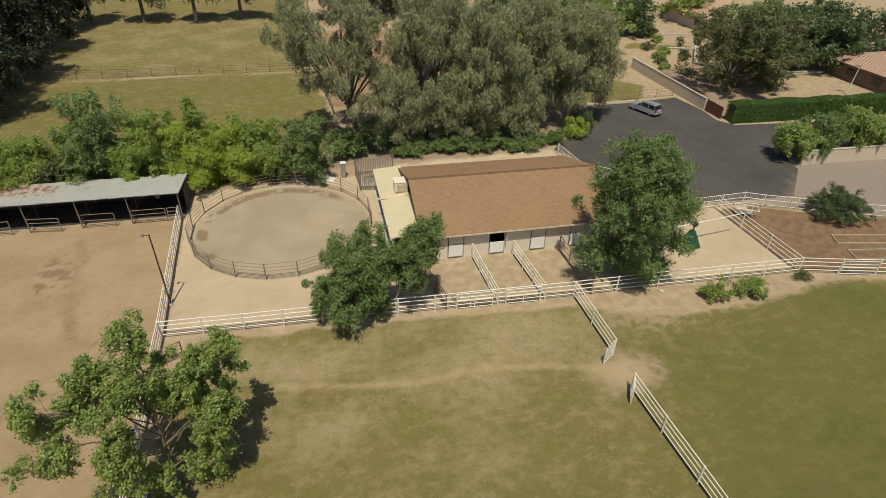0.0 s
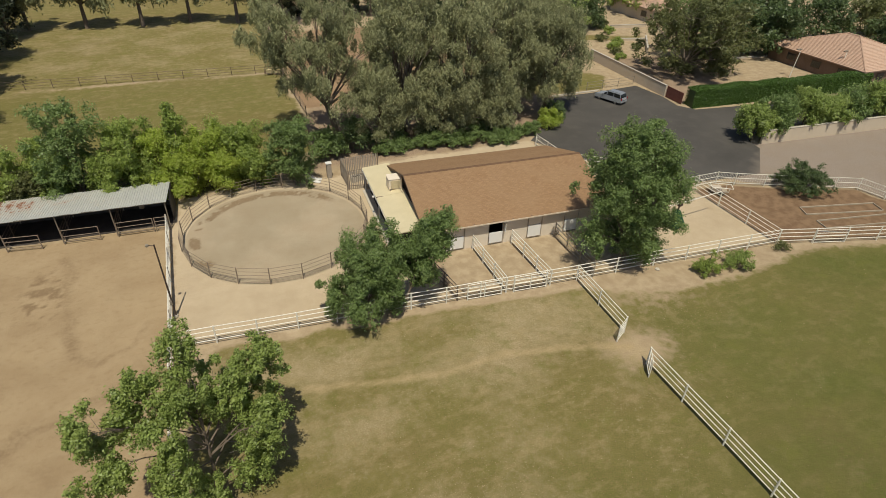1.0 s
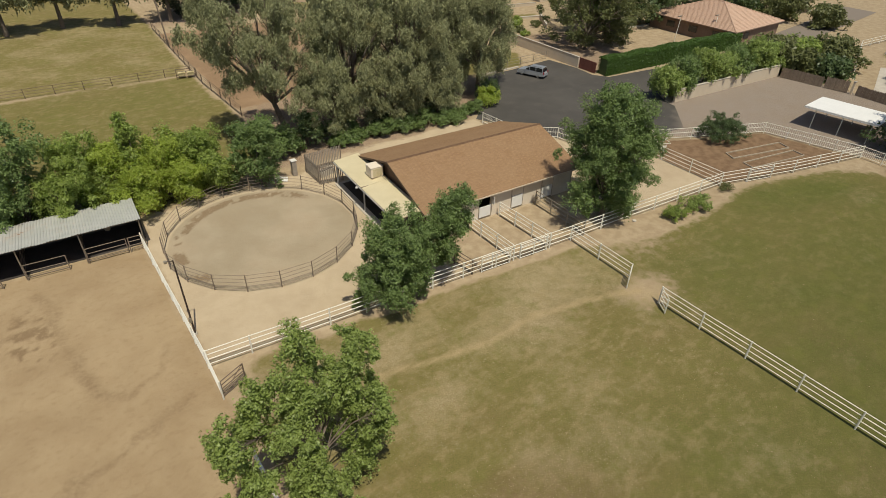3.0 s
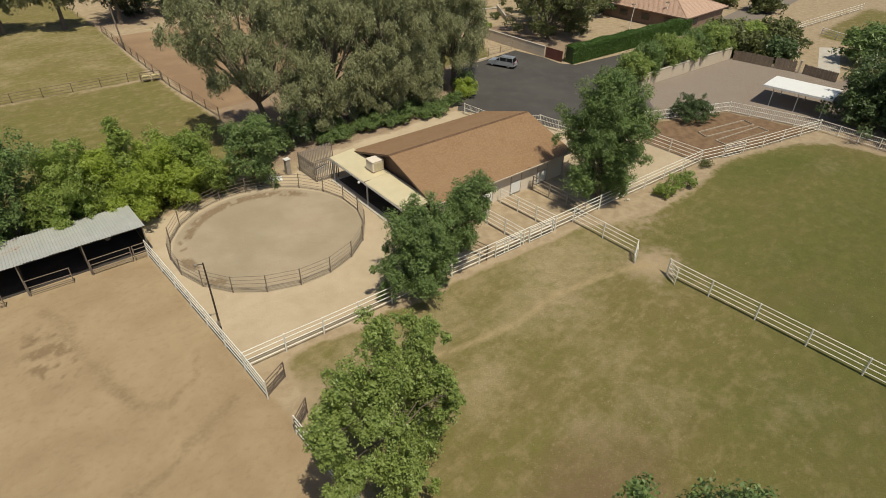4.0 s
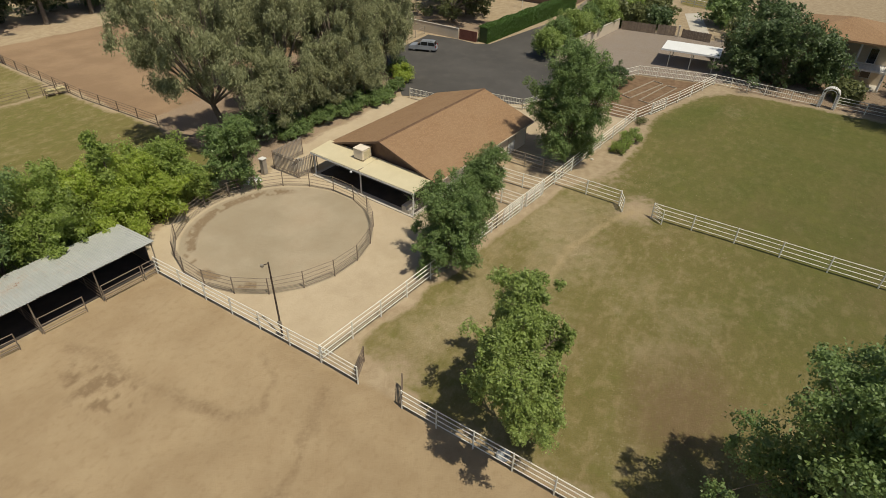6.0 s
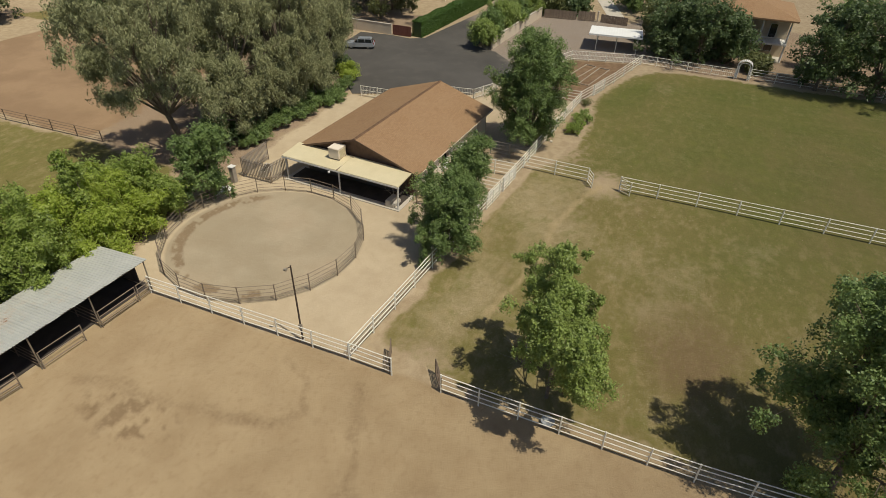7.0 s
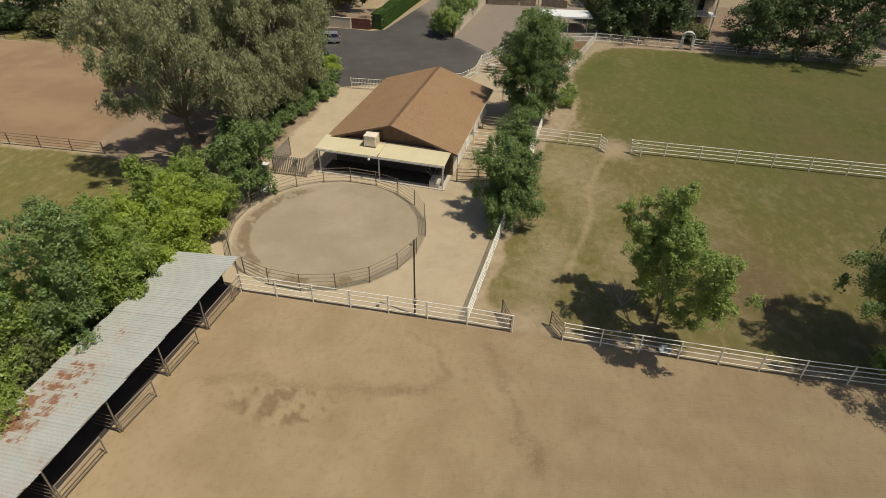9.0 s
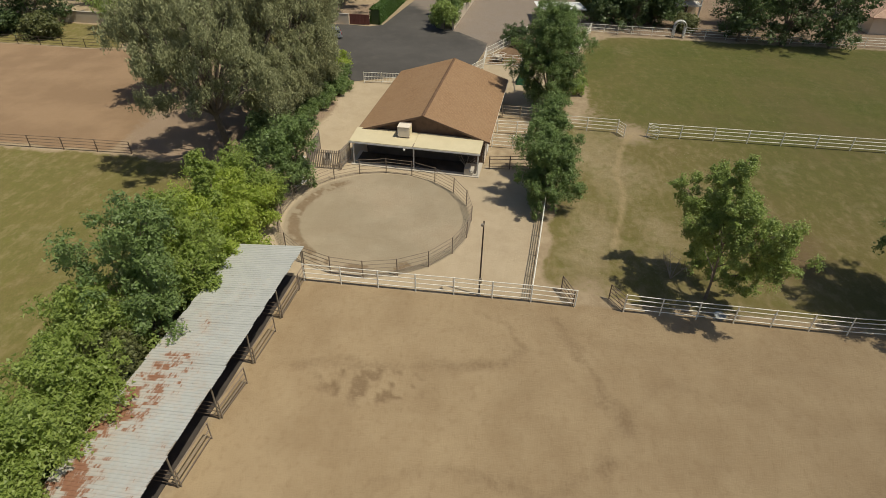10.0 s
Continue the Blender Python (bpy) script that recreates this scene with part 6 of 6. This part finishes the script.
# clipped hedge
def clipped_hedge(a, b, h, w):
    gen = np.random.default_rng(5)
    a, b = np.array(a, float), np.array(b, float)
    d = b - a
    length = np.hypot(*d)
    d = d / length
    s = np.array([-d[1], d[0]])
    root = thing("clipped_hedge", "long clipped dark green hedge beside the drive", "hedge", Matrix.Translation((a[0], a[1], 0)))
    n = 56000
    f = gen.random(n)
    u = gen.random(n) * length
    top = f < 0.4
    side = np.where(gen.random(n) < 0.6, -1.0, 1.0)
    v = np.where(top, (gen.random(n) - 0.5) * w, side * w / 2 * (1 + 0.06 * gen.normal(size=n)))
    z = np.where(top, h * (1 + 0.025 * gen.normal(size=n)), gen.random(n) * h)
    z = z + 0.1 * np.sin(u * 0.9) * (z / h)
    p = np.stack([d[0] * u + s[0] * v, d[1] * u + s[1] * v, z], 1)
    nrm = unit(np.where(top[:, None], np.array([[0, 0, 1.0]]), np.stack([s[0] * side, s[1] * side, np.full(n, 0.3)], 1)) + 0.7 * gen.normal(size=(n, 3)))
    t = unit(np.cross(nrm, gen.normal(size=(n, 3))))
    c = np.cross(nrm, t)
    ln, wd = 0.2, 0.14
    q = np.stack([p - t * ln / 2 - c * wd / 2, p - t * ln / 2 + c * wd / 2, p + t * ln / 2], 1)
    ob = new("foliage", quads_mesh("foliage", q, LEAF_HEDGE))
    ob.parent = root
    part("inner_mass", box(0.2, -w / 2 + 0.15, 0, length - 0.2, w / 2 - 0.15, h - 0.15), LEAF_DARK, root, m=pose(0, 0, 0, 0, 0, math.degrees(math.atan2(d[1], d[0]))))


clipped_hedge((60.0, 62.6), (94.0, 60.0), 2.6, 1.8)

# distant trees
FAR = [("shade_tree", "broad olive-green tree behind the clipped hedge", 68.5, 73.8, 13.2, 9.2, LEAF_OLIVE), ("shade_tree", "broad green tree in the neighbouring garden", 79.0, 83.0, 12.0, 7.0, LEAF_DEEP), ("shade_tree", "broad olive-green tree beside the tan yard", 75.5, 75.0, 11.5, 6.2, LEAF_OLIVE),
       ("shade_tree", "dark tree behind the lane", 121.0, 66.5, 6.5, 4.6, LEAF_OLIVE), ("shade_tree", "dark tree beyond the tiled house", 128.0, 84.0, 8.5, 6.0, LEAF_OLIVE), ("shade_tree", "low desert tree beyond the lane", 135.0, 70.0, 6.0, 4.5, LEAF_OLIVE),
       ("shade_tree", "dark tree behind the tiled house", 112.0, 84.0, 9.0, 6.5, LEAF_DARK), ("shade_tree", "dark tree behind the tiled house", 120.0, 74.0, 8.0, 5.5, LEAF_DARK), ("shade_tree", "green tree beyond the tan-roofed house", 92.0, 118.0, 9.0, 7.0, LEAF_MIX),
       ("shade_tree", "bright green tree beyond the lawn", 66.0, 116.0, 9.0, 7.0, LEAF_ASH), ("shade_tree", "low desert tree by the lane", 124.0, 58.0, 4.5, 3.5, LEAF_OLIVE), ("shade_tree", "dark tree far beyond the grove", 48.0, 118.0, 9.0, 6.0, LEAF_DARK),
       ("shade_tree", "dark tree beside the tiled house", 90.0, 86.0, 10.0, 6.0, LEAF_DARK), ("shade_tree", "dark tree beside the tiled house", 101.0, 88.0, 10.0, 6.5, LEAF_DARK),
       ("shade_tree", "bright green tree beyond the grove", 56.5, 104.0, 11.0, 10.0, LEAF_ASH), ("shade_tree", "dark tree by the tan-roofed house", 72.0, 108.0, 8.0, 4.5, LEAF_DARK),
       ("shade_tree", "large dark shade tree beyond the pasture", 67.4, 16.6, 10.0, 6.4, LEAF_DARK), ("shade_tree", "dark shade tree beside the shade shelter", 68.6, 21.6, 8.5, 5.0, LEAF_DARK), ("shade_tree", "dark tree at far end of the red paddock", 16.0, 136.0, 9.0, 6.0, LEAF_PINE), ("shade_tree", "dark tree at far end of the red paddock", 26.0, 138.0, 9.0, 6.5, LEAF_DARK), ("shade_tree", "dark tree at far end of the red paddock", 36.0, 136.0, 8.0, 6.0, LEAF_DARK), ("shade_tree", "yellowing tree beside the shade shelter", 76.5, 24.0, 6.5, 3.4, LEAF_OLIVE),
       ("shade_tree", "large dark shade tree by the far fence", 61.6, 0.4, 12.5, 5.2, LEAF_DARK), ("shade_tree", "large dark shade tree by the far fence", 60.0, -6.2, 14.0, 6.0, LEAF_DARK), ("shade_tree", "large dark shade tree by the far fence", 60.2, -13.8, 13.0, 5.6, LEAF_DARK), ("shade_tree", "dark tree beside the veranda house", 69.0, 13.0, 8.0, 3.6, LEAF_DARK), ("shade_tree", "small yellowish palm-like tree behind the arch", 66.5, 8.2, 2.6, 1.5, LEAF_OLIVE),
       ("shade_tree", "dark tree behind the veranda house", 71.0, -4.0, 12.0, 5.6, LEAF_DEEP), ("shade_tree", "dark tree behind the shade shelter", 90.0, 22.0, 8.0, 6.0, LEAF_DARK),
       ("shade_tree", "green tree by the gravel yard gate", 98.0, 30.0, 6.5, 4.5, LEAF_DEEP), ("shade_tree", "olive tree beyond the board fence", 96.0, 44.0, 5.0, 4.0, LEAF_OLIVE),
       ("shade_tree", "bushy tree behind the board fence", 87.5, 45.5, 4.0, 2.8, LEAF_OLIVE), ("shade_tree", "bushy tree behind the board fence", 89.0, 41.0, 3.6, 2.6, LEAF_DARK), ("shade_tree", "green bushy tree behind the board fence", 92.0, 47.5, 4.6, 3.2, LEAF_MIX), ("shade_tree", "olive tree along the lane", 90.0, 50.5, 4.6, 4.0, LEAF_OLIVE), ("shade_tree", "dark tree behind the olive-green tree", 85.0, 82.0, 10.0, 6.0, LEAF_DARK), ("shade_tree", "dark tree behind the olive-green tree", 93.0, 79.0, 9.0, 5.5, LEAF_DARK), ("shade_tree", "small tree beyond the riding ring", 43.0, 113.0, 3.6, 2.4, LEAF_OLIVE), ("shade_tree", "small tree beyond the riding ring", 44.0, 121.0, 4.0, 2.6, LEAF_DARK)]
for i, (nm, lb, x, y, h, r, m) in enumerate(FAR):
    tree(nm, lb, (x, y), h, r, r, m, 200 + i, lobes=14, clumps=9, per=190 if r > 9 else 95 if x < 80 else 50, clump_r=1.15, base=0.18, foot=0.0, leaf=(0.34, 0.22) if r > 9 else (0.38, 0.25) if x < 80 else (0.55, 0.36), spread=0.22, group="distant trees")
for i in range(7):
    tree("pine_tree", "tall dark pine at the paddock edge", (-36.5 - 3 * (i % 2), 84.0 + 8.0 * i), 14.0 + i % 3, 5.0, 5.0, LEAF_PINE, 240 + i, lobes=16, clumps=6, per=100, clump_r=1.5, base=0.08, leaf=(0.55, 0.28), group="paddock pines")
for i, (x, y) in enumerate(((-24, 136), (-14, 135), (-5, 136), (4, 133), (-34, 137), (13, 131), (23, 130), (32, 131))):
    tree("eucalyptus_tree", "eucalyptus with bare trunk at far paddock edge", (x, y), 13.0, 5.0, 4.5, LEAF_EUC, 260 + i, lobes=13, clumps=6, per=110, clump_r=1.4, base=0.34, leaf=(0.7, 0.25), hang=1.0, trunk_r=0.35, group="far eucalyptus")


for i, (x, y, h) in enumerate(((68.2, 92.0, 1.6), (66.6, 89.0, 1.2), (71.0, 94.4, 1.5), (69.6, 98.0, 1.3), (74.6, 102.4, 1.7), (77.0, 107.6, 1.6), (65.6, 86.4, 1.1), (72.6, 90.4, 1.4))):
    shrub("garden_bush", "low olive desert shrub in the neighbouring garden", (x, y), h, 1.1, 1.0, LEAF_OLIVE if i % 2 else LEAF_MIX, 300 + i, 8, 70, 0.5, (0.3, 0.2), group="neighbour shrubs")


# ---- small things ----
def dead_shrub(at, size, seed, label):
    """Bare twigs without leaves."""
    rg = random.Random(seed)
    root = thing("dead_shrub", label, "shrub", Matrix.Translation((*at, 0)))
    for i in range(9):
        a = i * 0.9 + rg.uniform(-0.3, 0.3)
        bm = bmesh.new()
        tip = Vector((math.cos(a) * size * rg.uniform(0.5, 1), math.sin(a) * size * rg.uniform(0.5, 1), size * rg.uniform(0.6, 1.3)))
        mid = tip * 0.5 + Vector((0, 0, 0.1))
        limb(bm, [Vector((0, 0, -0.03)), mid, tip], [0.03, 0.02, 0.006], 5)
        for k in range(4):
            e = mid.lerp(tip, rg.random()) + Vector((rg.gauss(0, 0.25), rg.gauss(0, 0.25), rg.uniform(0.05, 0.4))) * size
            limb(bm, [mid.lerp(tip, k / 4), e], [0.012, 0.004], 4)
        part("branch", bm, PALE_BARK, root)


dead_shrub((9.4, 42.0), 1.3, 1, "bare grey dead shrub beside the porch")
dead_shrub((-6.6, 24.5), 1.9, 2, "bare grey dead branches under ash tree")
dead_shrub((11.2, 34.2), 0.6, 3, "bare twigs by the stall run fence")


def boulder(at, r, seed, label, mat=STONE):
    bm = bmesh.new()
    bmesh.ops.create_icosphere(bm, subdivisions=2, radius=r)
    for v in bm.verts:
        v.co *= 1 + 0.3 * (noise.noise(v.co * 1.7 / r + Vector((seed, 0, 0))))
        v.co.z *= 0.6
    return tagged(new("boulder", mesh_of(bm, "boulder", mat)), label, "rock", "boulders")


for i, (x, y, r) in enumerate(((28.4, 31.1, 0.2),)):
    ob = boulder((x, y), r, i, "small pale stone lying in the pasture" if i else "grey stone beside the pasture fence")
    ob.location = (x, y, r * 0.3)


def feed_tub(at, label):
    """A shallow round tub with a rolled rim."""
    root = thing("feed_tub", label, "tub", Matrix.Translation((*at, 0)))
    bm = bmesh.new()
    prof = [(0.0, 0.0), (0.30, 0.0), (0.40, 0.24), (0.43, 0.25), (0.42, 0.21), (0.37, 0.20), (0.28, 0.03), (0.0, 0.03)]
    n = 20
    rings = [[bm.verts.new((r * math.cos(2 * math.pi * k / n), r * math.sin(2 * math.pi * k / n), z)) for k in range(n)] for r, z in prof[1:-1]]
    for a, b in zip(rings, rings[1:]):
        for k in range(n):
            bm.faces.new((a[k], a[(k + 1) % n], b[(k + 1) % n], b[k]))
    bm.faces.new(rings[0][::-1]), bm.faces.new(rings[-1])
    part("bowl", bm, plain("pale_blue_plastic", (0.30, 0.32, 0.35), (0.38, 0.40, 0.43), 2.0, 30.0, 0.5), root)
    for y in (-0.42, 0.42):
        part("handle", rod((-0.1, y, 0.24), (0.1, y, 0.24), 0.018), GREY_PIPE, root)


feed_tub((-10.75, 21.85), "pale blue plastic feed tub beneath arena fence")


# ---- leaf litter of the pasture ----
LITTER = leaf("dry_leaf_litter", (0.20, 0.145, 0.075), (0.40, 0.31, 0.18), (0.29, 0.22, 0.12), 0.1)


def litter(name, label, patches, seed):
    """Dry leaves and straw lying flat on the turf, thick in a few patches."""
    gen = np.random.default_rng(seed)
    pts = []
    for x, y, rx, ry, n in patches:
        a, r = gen.uniform(0, 2 * np.pi, n), np.sqrt(gen.random(n)) * gen.random(n) ** 0.3
        pts.append(np.stack([x + rx * r * np.cos(a), y + ry * r * np.sin(a)], 1))
    p = np.concatenate(pts)
    p = p[(p[:, 1] < 33.4 - 0.1 * (p[:, 0] + 2)) & (p[:, 0] > -10.2)]
    k = len(p)
    p = np.concatenate([p, np.full((k, 1), 0.035)], 1)
    a = gen.uniform(0, 2 * np.pi, k)
    t = np.stack([np.cos(a), np.sin(a), gen.normal(0, 0.12, k)], 1)
    s = np.stack([-np.sin(a), np.cos(a), gen.normal(0, 0.12, k)], 1)
    w = (0.018 + 0.035 * gen.random(k) ** 2)[:, None]
    h = w * gen.uniform(0.3, 0.8, k)[:, None]
    ob = new(name, quads_mesh(name, np.stack([p - t * w, p + s * h, p + t * w, p - s * h], 1), LITTER))
    return tagged(ob, label, "leaf litter", kind="stuff")


litter("leaf_litter", "pale dry leaves and straw scattered on pasture turf", [(4, 16, 6, 4, 1500), (12, 27, 12, 5, 900), (-4, 29, 8, 5, 900), (26, 25.5, 5, 3, 500), (8, 20, 18, 14, 1500), (20, 21, 5, 3, 500), (35, 12, 26, 18, 900), (-1, 14, 6, 4, 700), (8, 31.5, 16, 1.6, 700)], 3)
